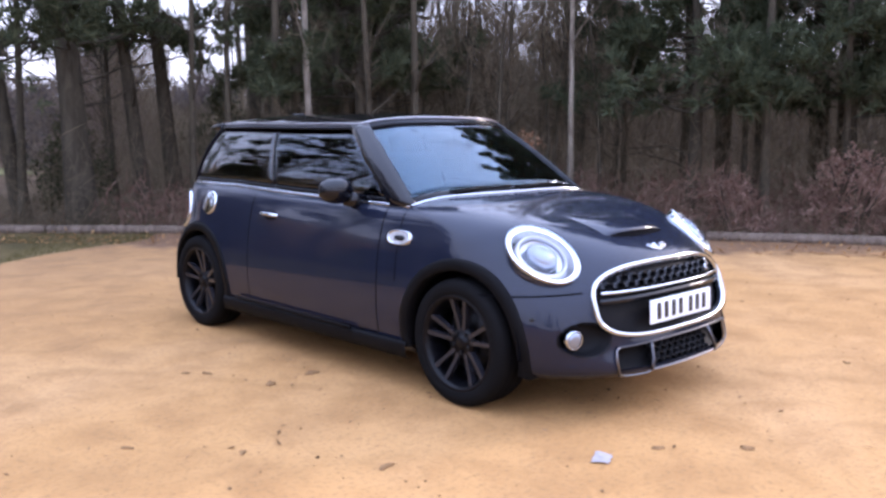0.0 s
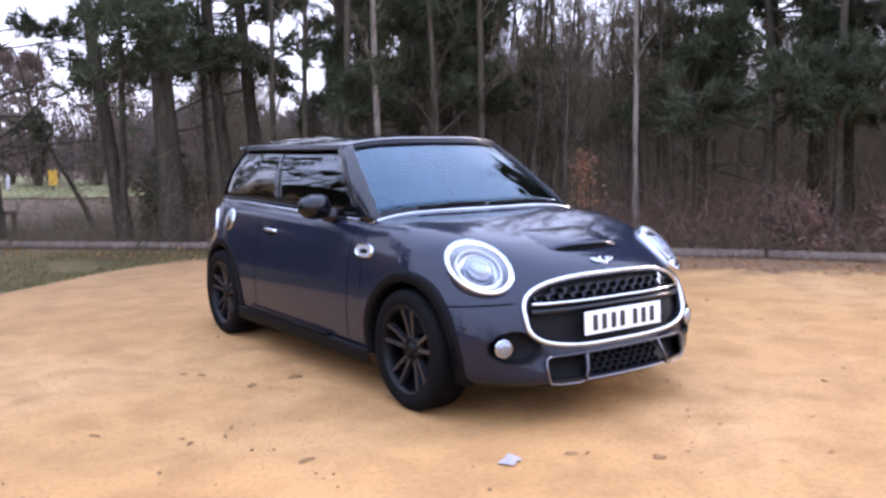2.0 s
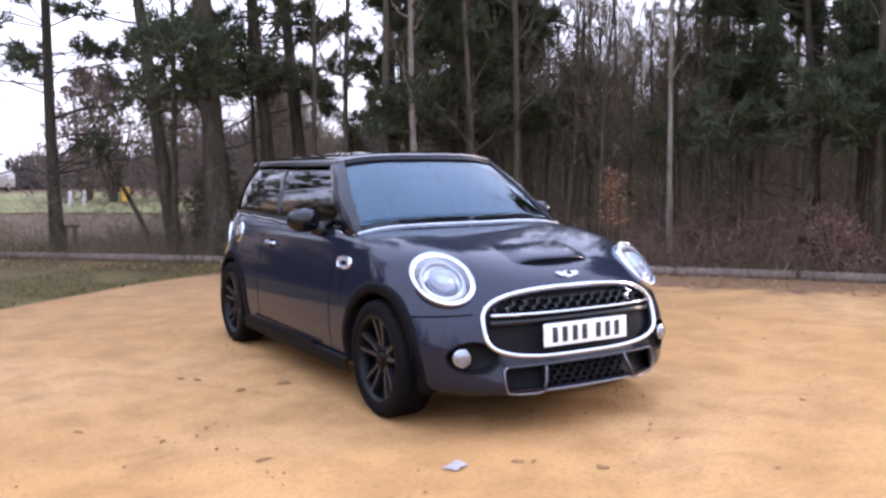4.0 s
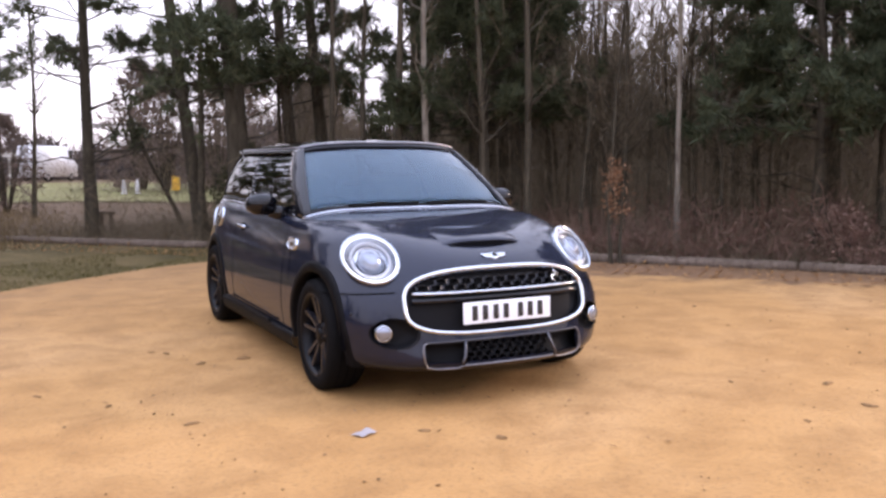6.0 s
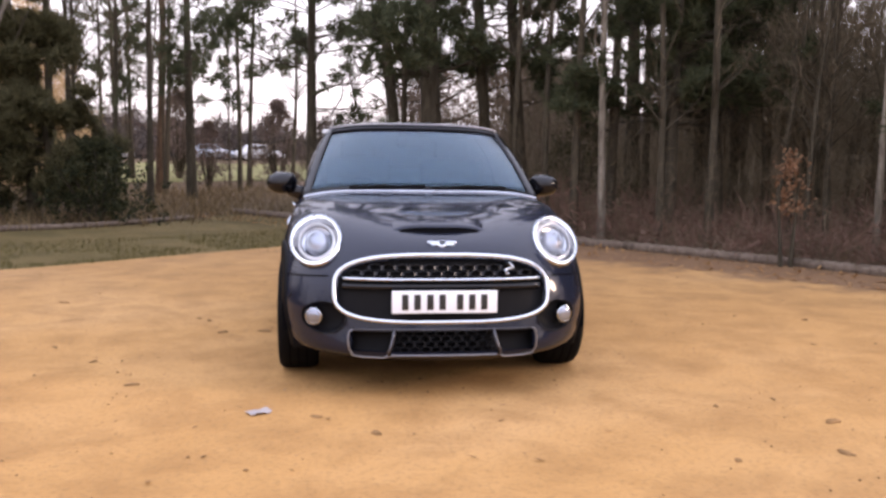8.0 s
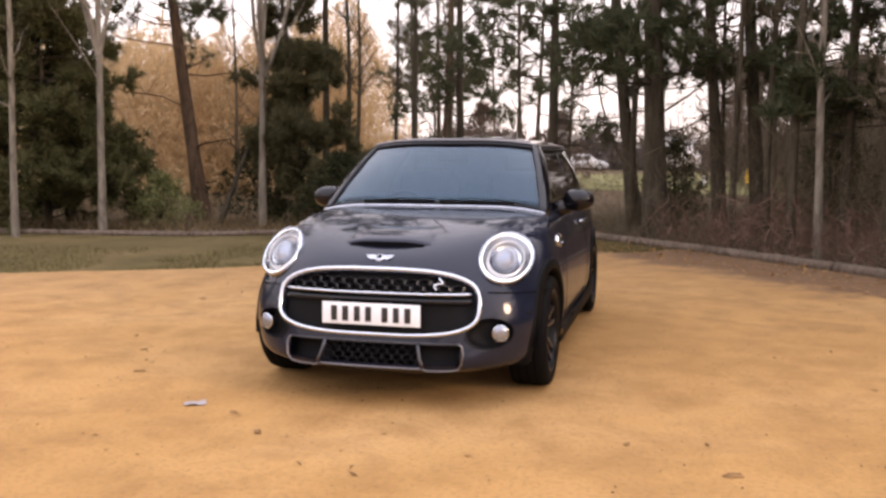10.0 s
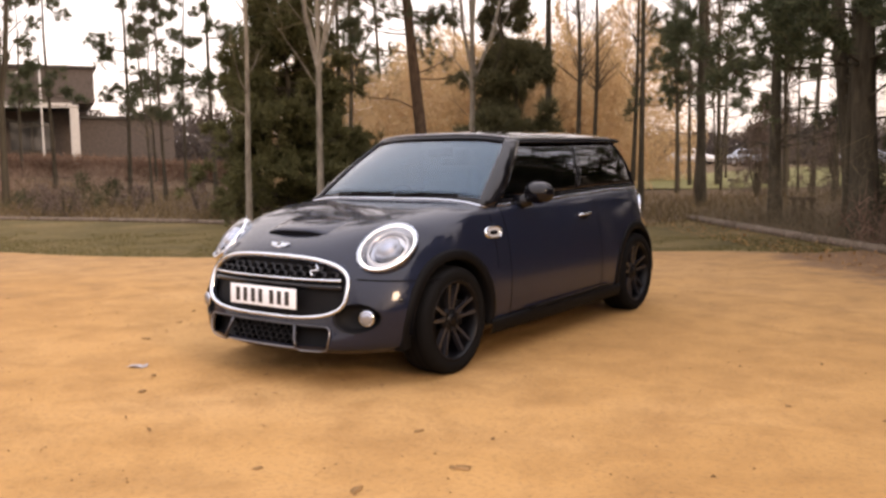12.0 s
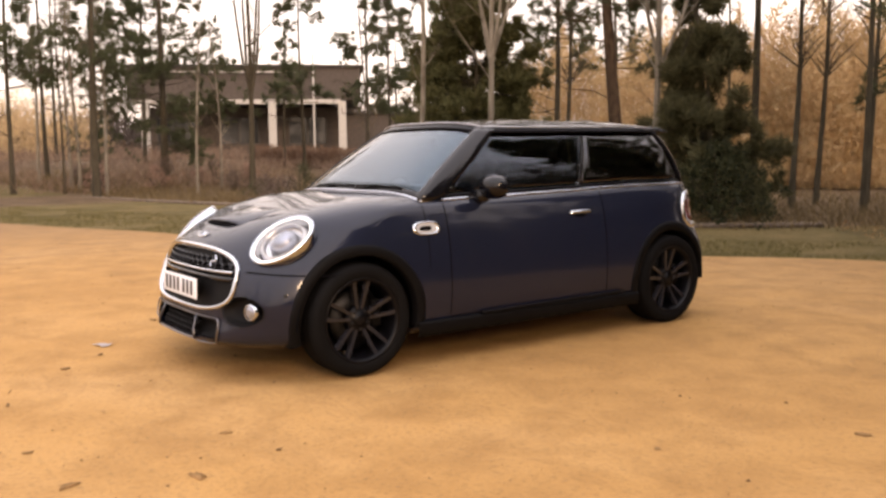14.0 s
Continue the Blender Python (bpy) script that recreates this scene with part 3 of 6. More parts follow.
def build_front(car):
    # chrome surround of the grille
    n = 96
    pts, ups = [], []
    for k in range(n):
        x, z = grille_edge(2 * math.pi * k / n)
        p, nr = on_front(x, z, 0.006)
        pts.append(p), ups.append(nr)
    bm = bmesh.new()
    sweep(bm, pts, [(-0.012, -0.03), (0.012, -0.03), (0.0115, 0.003), (0.006, 0.011), (-0.006, 0.011), (-0.0115, 0.003)], closed=True, ups=ups)
    grille = part("grille_surround", bm, CHROME, car, "bright chrome frame of the wide grille")
    # black panel set back inside it
    bm = bmesh.new()
    rings = []
    for r in (1.0, 0.85, 0.68, 0.5, 0.3, 0.12):
        ring = []
        for k in range(n):
            x, z = grille_edge(2 * math.pi * k / n)
            x, z = x * r, 0.521 + (z - 0.521) * r
            p, nr = on_front(x, z, -0.034)
            ring.append(bm.verts.new(p))
        rings.append(ring)
    for a, b in zip(rings, rings[1:]):
        for k in range(n):
            bm.faces.new((a[k], a[(k + 1) % n], b[(k + 1) % n], b[k]))
    bm.faces.new(rings[-1])
    part("grille_panel", bm, DEEP, grille, "black grille panel")
    # bright bar
    for z, half, mat, name in ((0.578, 0.0075, CHROME, "grille_bar"), (0.545, 0.016, GLOSS, "grille_blade")):
        pts, ups = [], []
        for k in range(-24, 25):
            x = k / 24 * (0.492 if mat is CHROME else 0.50)
            p, nr = on_front(x, z, 0.004 if mat is CHROME else -0.008)
            pts.append(p), ups.append(nr)
        bm = bmesh.new()
        sweep(bm, pts, [(-half, -0.02), (half, -0.02), (half * 0.7, 0.008), (-half * 0.7, 0.008)], ups=ups)
        part(name, bm, mat, grille)
    # honeycomb above the bar, and a coarser one in the lower intake
    def honeycomb(name, x_max, z0, z1, w, h, keep, parent, depth, mat):
        bm = bmesh.new()
        row, z = 0, z0
        while z < z1:
            x = -x_max + (w / 2 if row % 2 else 0)
            while x < x_max:
                if keep(x, z):
                    inner, outer, back = [], [], []
                    for k in range(6):
                        a = math.pi / 3 * k + math.pi / 6
                        for f, into, off in ((0.40, inner, 0.006), (0.55, outer, 0.0), (0.42, back, -0.02)):
                            p, nr = on_front(x + math.cos(a) * w * f * 1.08, z + math.sin(a) * h * f, 0)
                            into.append(bm.verts.new(p + Vector((0, -(depth + off), 0))))
                    for k in range(6):
                        j = (k + 1) % 6
                        bm.faces.new((outer[k], outer[j], inner[j], inner[k]))
                        bm.faces.new((inner[k], inner[j], back[j], back[k]))
                x += w
            z += h * 0.78
            row += 1
        return part(name, bm, mat, parent, smooth=False)

    honeycomb("grille_mesh", 0.50, 0.604, 0.70, 0.066, 0.038, lambda x, z: inside_grille(Vector((abs(x) + 0.02, 0, z + 0.012)), -0.018) < 0, grille, -0.012, MESH)
    # small curved model badge on the mesh
    bm = bmesh.new()
    pts = []
    for k in range(25):
        f = k / 24
        a = 2.6 - 4.4 * f
        x = 0.335 + 0.020 * math.cos(a) * (1 if f < 0.5 else -1) + 0.028 * (0.5 - f)
        p, nr = on_front(x, 0.652 - 0.055 * f, 0.014)
        pts.append(p)
    sweep(bm, pts, round_section(0.005, 0.005, 6), up=Vector((0, -1, 0)))
    part("curved_badge", bm, CHROME, grille)

    # lower intake: black back, mesh, dividers and silver outline
    bm = bmesh.new()
    cols = []
    for k in range(-20, 21):
        x = k / 20 * 0.47
        col = []
        for j, z in enumerate((0.222, 0.25, 0.28, 0.31, 0.342)):
            p, _ = on_front(x, z, 0)
            col.append(bm.verts.new(p + Vector((0, 0.028 + (0.03 if 0 < j < 4 else 0), 0))))
        cols.append(col)
    for a, b in zip(cols, cols[1:]):
        for k in range(4):
            bm.faces.new((a[k], b[k], b[k + 1], a[k + 1]))
    intake = part("lower_intake", bm, PLASTIC, car, "black lower air intake with silver edges")
    honeycomb("intake_mesh", 0.25, 0.242, 0.325, 0.052, 0.032, lambda x, z: abs(x) < 0.235, intake, -0.02, DEEP)
    for s in (1, -1):
        bm = bmesh.new()
        pts = [on_front(s * x, z, 0.008)[0] for x, z in ((0.245, 0.337), (0.252, 0.30), (0.262, 0.262), (0.275, 0.236), (0.272, 0.224))]
        sweep(bm, pts, round_section(0.009, 0.008, 8), up=Vector((0, -1, 0)))
        part("intake_divider", bm, TRIM_DARK, intake, "dark grey divider")
        bm = bmesh.new()
        path = [(0.27, 0.224), (0.30, 0.212), (0.40, 0.212), (0.445, 0.218), (0.462, 0.245), (0.468, 0.29), (0.462, 0.325), (0.445, 0.338)]
        pts = [on_front(s * x, z, 0.010)[0] for x, z in path]
        sweep(bm, pts, round_section(0.005, 0.005, 8), up=Vector((0, -1, 0)))
        part("intake_trim", bm, TRIM, intake)
    for z, x1 in ((0.222, 0.27), (0.338, 0.45)):
        bm = bmesh.new()
        pts = [on_front(k / 20 * x1, z, 0.007)[0] for k in range(-20, 21)]
        sweep(bm, pts, round_section(0.005, 0.006, 8), up=Vector((0, -1, 0)))
        part("intake_trim", bm, TRIM if z < 0.3 else TRIM_DARK, intake)
    # number plate with plain bars
    bm = bmesh.new()
    tilt = Matrix.Rotation(radians(-2), 4, "X")
    box(bm, (0, -1.945, 0.476), (0.52, 0.008, 0.111), 0.003, tilt)
    plate = part("number_plate", bm, PLATE, car, "white front number plate with seven black bars")
    bm = bmesh.new()
    box(bm, (0, -1.925, 0.476), (0.40, 0.045, 0.08), 0.004)
    part("plate_bracket", bm, PLASTIC, plate)
    for x in (-0.195, -0.135, -0.072, -0.012, 0.075, 0.135, 0.195):
        bm = bmesh.new()
        box(bm, (x, -1.9502, 0.476), (0.032, 0.002, 0.076), 0.0005, tilt)
        part("plate_bar", bm, INK, plate)
    # winged badge on the nose, as a plain disc with two plain wings
    c, nr = on_top(0, -1.80, 0.004)
    fwd = Vector((0, -1, 0))
    fwd = (fwd - nr * fwd.dot(nr)).normalized()
    m = Matrix((Vector((1, 0, 0)), -fwd, nr)).transposed().to_4x4()
    m.translation = c
    bm = bmesh.new()
    lathe(bm, [(0.001, 0.008), (0.020, 0.008), (0.026, 0.004), (0.026, -0.006)], 28, m)
    for s in (1, -1):
        for y, w in ((0.013, 0.052), (0.002, 0.044), (-0.009, 0.034)):
            box(bm, m @ Vector((s * (0.022 + w / 2), y, 0.002)), (w, 0.009, 0.006), 0.002, m.to_3x3().to_4x4())
    part("nose_badge", bm, CHROME, car, "chrome disc badge with short plain wings")
    bm = bmesh.new()
    lathe(bm, [(0.001, 0.0095), (0.016, 0.0095), (0.0165, 0.006)], 24, m)
    part("badge_centre", bm, GLOSS, bpy.data.objects["nose_badge"])
    # bonnet scoop: a raised hood with a dark mouth
    bm = bmesh.new()
    cols = []
    for k in range(-16, 17):
        f = k / 16
        x = 0.235 * f
        h = 0.026 * max(0.0, 1 - abs(f) ** 3.0)
        col = []
        for y, lift in ((-1.690, 0.15), (-1.684, 0.85), (-1.668, 1.0), (-1.62, 0.95), (-1.55, 0.7), (-1.47, 0.35), (-1.40, 0.0)):
            p, nn = on_top(x, y + 0.02 * f * f, 0.0)
            col.append(bm.verts.new(p + nn * (h * lift + (0.001 if lift else -0.002))))
        cols.append(col)
    for a, b in zip(cols, cols[1:]):
        for k in range(6):
            bm.faces.new((a[k], b[k], b[k + 1], a[k + 1]))
    scoop = part("bonnet_scoop", bm, PAINT, car)
    bm = bmesh.new()
    cols = []
    for k in range(-14, 15):
        f = k / 14
        x = 0.205 * f
        h = 0.026 * max(0.0, 1 - abs(f) ** 3.0)
        col = []
        for y, lift in ((-1.712, 0.05), (-1.695, 0.25), (-1.6935, 0.85)):
            p, nn = on_top(x, y + 0.02 * f * f, 0.0)
            col.append(bm.verts.new(p + nn * (h * lift + 0.002)))
        cols.append(col)
    for a, b in zip(cols, cols[1:]):
        for k in range(2):
            bm.faces.new((a[k], b[k], b[k + 1], a[k + 1]))
    part("scoop_mouth", bm, GAP, scoop, "dark slot of the scoop")

    # headlamps and fog lamps
    for s in (1, -1):
        def lm(a, r, out):
            p = LAMP_C + LAMP_H * (LAMP_A * r * math.cos(a)) + LAMP_U * (LAMP_B * r * math.sin(a)) + LAMP_N * out
            return Vector((p.x * s, p.y, p.z))

        nrm = Vector((LAMP_N.x * s, LAMP_N.y, LAMP_N.z))

        def lamp_rings(rows, close=True, segs=56):
            bm = bmesh.new()
            rings = [[bm.verts.new(lm(2 * math.pi * k / segs, r, o)) for k in range(segs)] for r, o in rows]
            for a, b in zip(rings, rings[1:]):
                for k in range(segs):
                    bm.faces.new((a[k], a[(k + 1) % segs], b[(k + 1) % segs], b[k]))
            if close:
                bm.faces.new(rings[-1])
            return bm

        lamp = part("headlamp", lamp_rings([(1.04, -0.04), (1.05, 0.006), (1.04, 0.017), (1.015, 0.020), (0.985, 0.014), (0.98, -0.02)], False), CHROME, car, "oval chrome-ringed headlamp, lit")
        part("lamp_bowl", lamp_rings([(0.95, 0.0), (0.84, -0.030), (0.66, -0.060), (0.45, -0.070)]), LAMPBOWL, lamp)
        part("lamp_seal", lamp_rings([(0.985, -0.010), (0.98, 0.004), (0.95, 0.003), (0.945, -0.010)], False), DEEP, lamp, "thin black seal")
        part("led_ring", lamp_rings([(0.945, 0.000), (0.925, 0.009), (0.88, 0.007), (0.865, -0.008), (0.88, -0.025)], False), LED, lamp, "lit white daylight ring")
        part("lamp_baffle", lamp_rings([(0.68, -0.045), (0.66, -0.016), (0.61, -0.014), (0.55, -0.045)], False), SATIN, lamp)
        part("projector", lamp_rings([(0.42, -0.055), (0.41, -0.022), (0.33, -0.006), (0.2, 0.004), (0.05, 0.008)]), PROJ, lamp)
        part("lamp_cover", lamp_rings([(0.965, 0.010), (0.92, 0.022), (0.75, 0.034), (0.5, 0.042), (0.25, 0.047), (0.06, 0.048)]), CLEAR, lamp).visible_shadow = False
        # fog lamp in a deep pocket
        bm = bmesh.new()
        rows = []
        for r, deep in ((1.05, -0.004), (1.0, -0.005), (0.97, 0.004), (0.92, 0.035), (0.80, 0.055), (0.5, 0.062), (0.1, 0.064)):
            ring = []
            for k in range(40):
                a = 2 * math.pi * k / 40
                p, nn = on_front(s * (FOG_X + FOG_A * r * math.cos(a)), FOG_Z + FOG_B * r * math.sin(a), 0)
                ring.append(bm.verts.new(p + Vector((0, deep, 0))))
            rows.append(ring)
        for a, b in zip(rows, rows[1:]):
            for k in range(40):
                bm.faces.new((a[k], a[(k + 1) % 40], b[(k + 1) % 40], b[k]))
        bm.faces.new(rows[-1])
        bez = part("fog_lamp_recess", bm, DEEP, car)
        c, nn = on_front(s * 0.642, 0.386, 0.0)
        c = c + Vector((-s * 0.004, 0.002, 0))
        face = Vector((s * 0.30, -0.95, 0)).normalized()
        m = face.to_track_quat("Z", "Y").to_matrix().to_4x4()
        m.translation = c
        bm = bmesh.new()
        lathe(bm, [(0.043, -0.06), (0.044, 0.002), (0.041, 0.008), (0.038, 0.007)], 32, m)
        part("fog_lamp_rim", bm, CHROME, bez)
        bm = bmesh.new()
        r = lathe(bm, [(0.038, 0.005), (0.033, 0.010), (0.019, 0.014), (0.004, 0.015)], 32, m)
        bm.faces.new(r[-1])
        part("fog_lamp", bm, PROJ, bez, "round frosted fog lamp")
        # small parking sensor
        p, nn = on_side(-1.66, 0.475, s, 0.0)
        m = nn.to_track_quat("Z", "Y").to_matrix().to_4x4()
        m.translation = p
        bm = bmesh.new()
        r = lathe(bm, [(0.011, -0.002), (0.011, 0.002), (0.008, 0.003), (0.002, 0.003)], 16, m)
        bm.faces.new(r[-1])
        part("parking_sensor", bm, GLOSS, car)


def build_sides(car):
    for s in (1, -1):
        # plastic arches, lying on the flank all the way round
        for y0, a0, a1 in ((-AXLE, -12, 197), (AXLE, -14, 190)):
            bm = bmesh.new()
            cols = []
            turns = [radians(a0 + (a1 - a0) * k / 48) for k in range(49)]
            def skin(r):
                raw = [abs(on_side(y0 + max(r, 0.358) * math.cos(a), max(0.215, WHEEL_Z + max(r, 0.358) * math.sin(a)), 1)[0].x) for a in turns]
                return [sum(raw[max(0, k - 2) : k + 3]) / len(raw[max(0, k - 2) : k + 3]) for k in range(len(raw))]

            skins = {r: skin(r) for r in (0.346, 0.352, 0.392, 0.404, 0.406)}
            for k, a in enumerate(turns):
                col = []
                for r, dx in ((0.346, -0.050), (0.346, 0.003), (0.352, 0.010), (0.392, 0.010), (0.404, 0.005), (0.406, -0.02), (0.406, -0.15)):
                    col.append(bm.verts.new((s * (skins[r][k] + dx), y0 + r * math.cos(a), WHEEL_Z + r * math.sin(a))))
                cols.append(col)
            for a, b in zip(cols, cols[1:]):
                for k in range(6):
                    bm.faces.new((a[k], a[k + 1], b[k + 1], b[k]))
            part("wheel_arch", bm, PLASTIC, car, "black plastic wheel arch trim")
            # liner behind it
            bm = bmesh.new()
            cols = []
            for k in range(33):
                a = radians(-4 + 188 * k / 32)
                cols.append([bm.verts.new((s * x, y0 + 0.372 * math.cos(a), WHEEL_Z + 0.372 * math.sin(a))) for x in (0.80, 0.56)])
            for a, b in zip(cols, cols[1:]):
                bm.faces.new((a[0], a[1], b[1], b[0]))
            part("arch_liner", bm, GAP, car)
        # sill trim
        bm = bmesh.new()
        cols = []
        for k in range(41):
            y = -0.90 + 1.80 * k / 40
            cols.append([bm.verts.new((s * x, y, z)) for x, z in ((0.80, 0.165), (0.828, 0.17), (0.838, 0.20), (0.842, 0.238), (0.838, 0.252), (0.822, 0.256))])
        for a, b in zip(cols, cols[1:]):
            for k in range(5):
                bm.faces.new((a[k], a[k + 1], b[k + 1], b[k]))
        sill = part("sill_trim", bm, PLASTIC, car)
        bm = bmesh.new()
        sweep(bm, [Vector((s * 0.842, -0.45 + 1.2 * k / 20, 0.262 + 0.01 * k / 20)) for k in range(21)], round_section(0.006, 0.010, 8))
        part("sill_edge", bm, PLASTIC, sill)
        # side scuttle with repeater
        bm = bmesh.new()
        rings = []
        for r, o in ((1.0, 0.0), (0.97, 0.010), (0.82, 0.012), (0.74, 0.004)):
            ring = []
            for k in range(36):
                a = 2 * math.pi * k / 36
                p, nn = on_side(-0.815 + 0.092 * r * sgn_pow(math.cos(a), 0.7), 0.774 + 0.037 * r * sgn_pow(math.sin(a), 0.7), s, 0)
                ring.append(bm.verts.new(p + nn * o))
            rings.append(ring)
        for a, b in zip(rings, rings[1:]):
            for k in range(36):
                bm.faces.new((a[k], a[(k + 1) % 36], b[(k + 1) % 36], b[k]))
        scut = part("side_scuttle", bm, CHROME, car, "chrome oval side trim with clear repeater")
        bm = bmesh.new()
        ring = []
        for k in range(36):
            a = 2 * math.pi * k / 36
            p, nn = on_side(-0.815 + 0.070 * sgn_pow(math.cos(a), 0.7), 0.774 + 0.028 * sgn_pow(math.sin(a), 0.7), s, 0.006)
            ring.append(bm.verts.new(p))
        bm.faces.new(ring)
        part("scuttle_panel", bm, LENS, scut)
        bm = bmesh.new()
        ring = []
        for k in range(28):
            a = 2 * math.pi * k / 28
            p, nn = on_side(-0.825 + 0.042 * sgn_pow(math.cos(a), 0.8), 0.772 + 0.013 * sgn_pow(math.sin(a), 0.8), s, 0.0095)
            ring.append(bm.verts.new(p))
        bm.faces.new(ring)
        part("repeater_slot", bm, GLOSS, scut, "dark slot across the side trim")
        # door handle
        bm = bmesh.new()
        pts, ups = [], []
        for k in range(17):
            f = k / 16
            p, nn = on_side(0.285 + 0.185 * f, 0.808 + 0.004 * f, s, 0.010 + 0.026 * math.sin(math.pi * f) ** 0.5)
            pts.append(p), ups.append(nn)
        sweep(bm, pts, round_section(0.0105, 0.007, 10), ups=ups)
        handle = part("door_handle", bm, CHROME, car, "bright chrome door handle")
        # flat dark oval on the door, its colour giving the hollow's shade
        bm = bmesh.new()
        ring = []
        for k in range(28):
            a = 2 * math.pi * k / 28
            ring.append(bm.verts.new(on_side(0.378 + 0.062 * math.cos(a), 0.806 + 0.028 * math.sin(a), s, 0.002)[0]))
        bm.faces.new(ring)
        part("handle_recess_shade", bm, GAP, handle)
        # door mirror
        c = Vector((s * 0.864, -0.375, 0.995))
        bm = bmesh.new()
        bmesh.ops.create_uvsphere(bm, u_segments=28, v_segments=18, radius=1.0)
        for v in bm.verts:
            x, y, z = v.co
            back = y > 0.35
            y = min(y, 0.35)
            v.co = Vector((c.x + 0.098 * sgn_pow(x, 0.85), c.y + 0.085 * y, c.z + 0.072 * sgn_pow(z, 0.8) * (1 - 0.10 * x * s)))
        mirror = part("door_mirror", bm, GLOSS, car, "gloss black door mirror")
        bm = bmesh.new()
        ring = [bm.verts.new(c + Vector((0.086 * sgn_pow(math.cos(a), 0.85), 0.034, 0.060 * sgn_pow(math.sin(a), 0.8)))) for a in (2 * math.pi * k / 32 for k in range(32))]
        bm.faces.new(ring)
        part("mirror_glass", bm, CHROME, mirror, "silvered mirror glass")
        bm = bmesh.new()
        sweep(bm, [Vector((s * 0.70, -0.42, 0.938)), Vector((s * 0.755, -0.41, 0.935)), Vector((s * 0.81, -0.39, 0.955))], round_section(0.022, 0.045, 10))
        part("mirror_foot", bm, GLOSS, mirror)
        # tail lamp
        for r0, r1, mat, name, o in ((1.0, 0.70, CHROME, "tail_lamp", 0.012), (0.70, 0.02, REDLENS, "tail_lens", 0.010)):
            bm = bmesh.new()
            rings = []
            for f, oo in ((0, -0.004), (0.1, o), (0.5, o + 0.004), (1.0, o)):
                r = r0 + (r1 - r0) * f
                ring = []
                for k in range(36):
                    a = 2 * math.pi * k / 36
                    want = Vector((s * (0.735 - 0.085 * r * sgn_pow(math.cos(a), 0.8)), 1.545 + 0.125 * r * sgn_pow(math.cos(a), 0.8), 0.785 + 0.140 * r * sgn_pow(math.sin(a), 0.8)))
                    hit, nn, _, _ = TREE.find_nearest(want)
                    nn = nn if nn.dot(Vector((s, 1, 0))) > 0 else -nn
                    ring.append(bm.verts.new(hit + nn * oo))
                rings.append(ring)
            for a, b in zip(rings, rings[1:]):
                for k in range(36):
                    bm.faces.new((a[k], a[(k + 1) % 36], b[(k + 1) % 36], b[k]))
            if mat is REDLENS:
                bm.faces.new(rings[-1])
                part(name, bm, mat, lampob)
            else:
                lampob = part(name, bm, mat, car, "chrome-ringed red tail lamp")
    # round fuel filler on the right flank
    p, nn = on_side(1.12, 0.845, -1, 0.0)
    m = nn.to_track_quat("Z", "Y").to_matrix().to_4x4()
    m.translation = p
    bm = bmesh.new()
    r = lathe(bm, [(0.078, -0.01), (0.078, 0.006), (0.070, 0.010), (0.060, 0.007), (0.052, 0.012), (0.03, 0.014), (0.004, 0.015)], 40, m)
    bm.faces.new(r[-1])
    part("fuel_filler", bm, CHROME, car, "round chrome fuel filler cap")


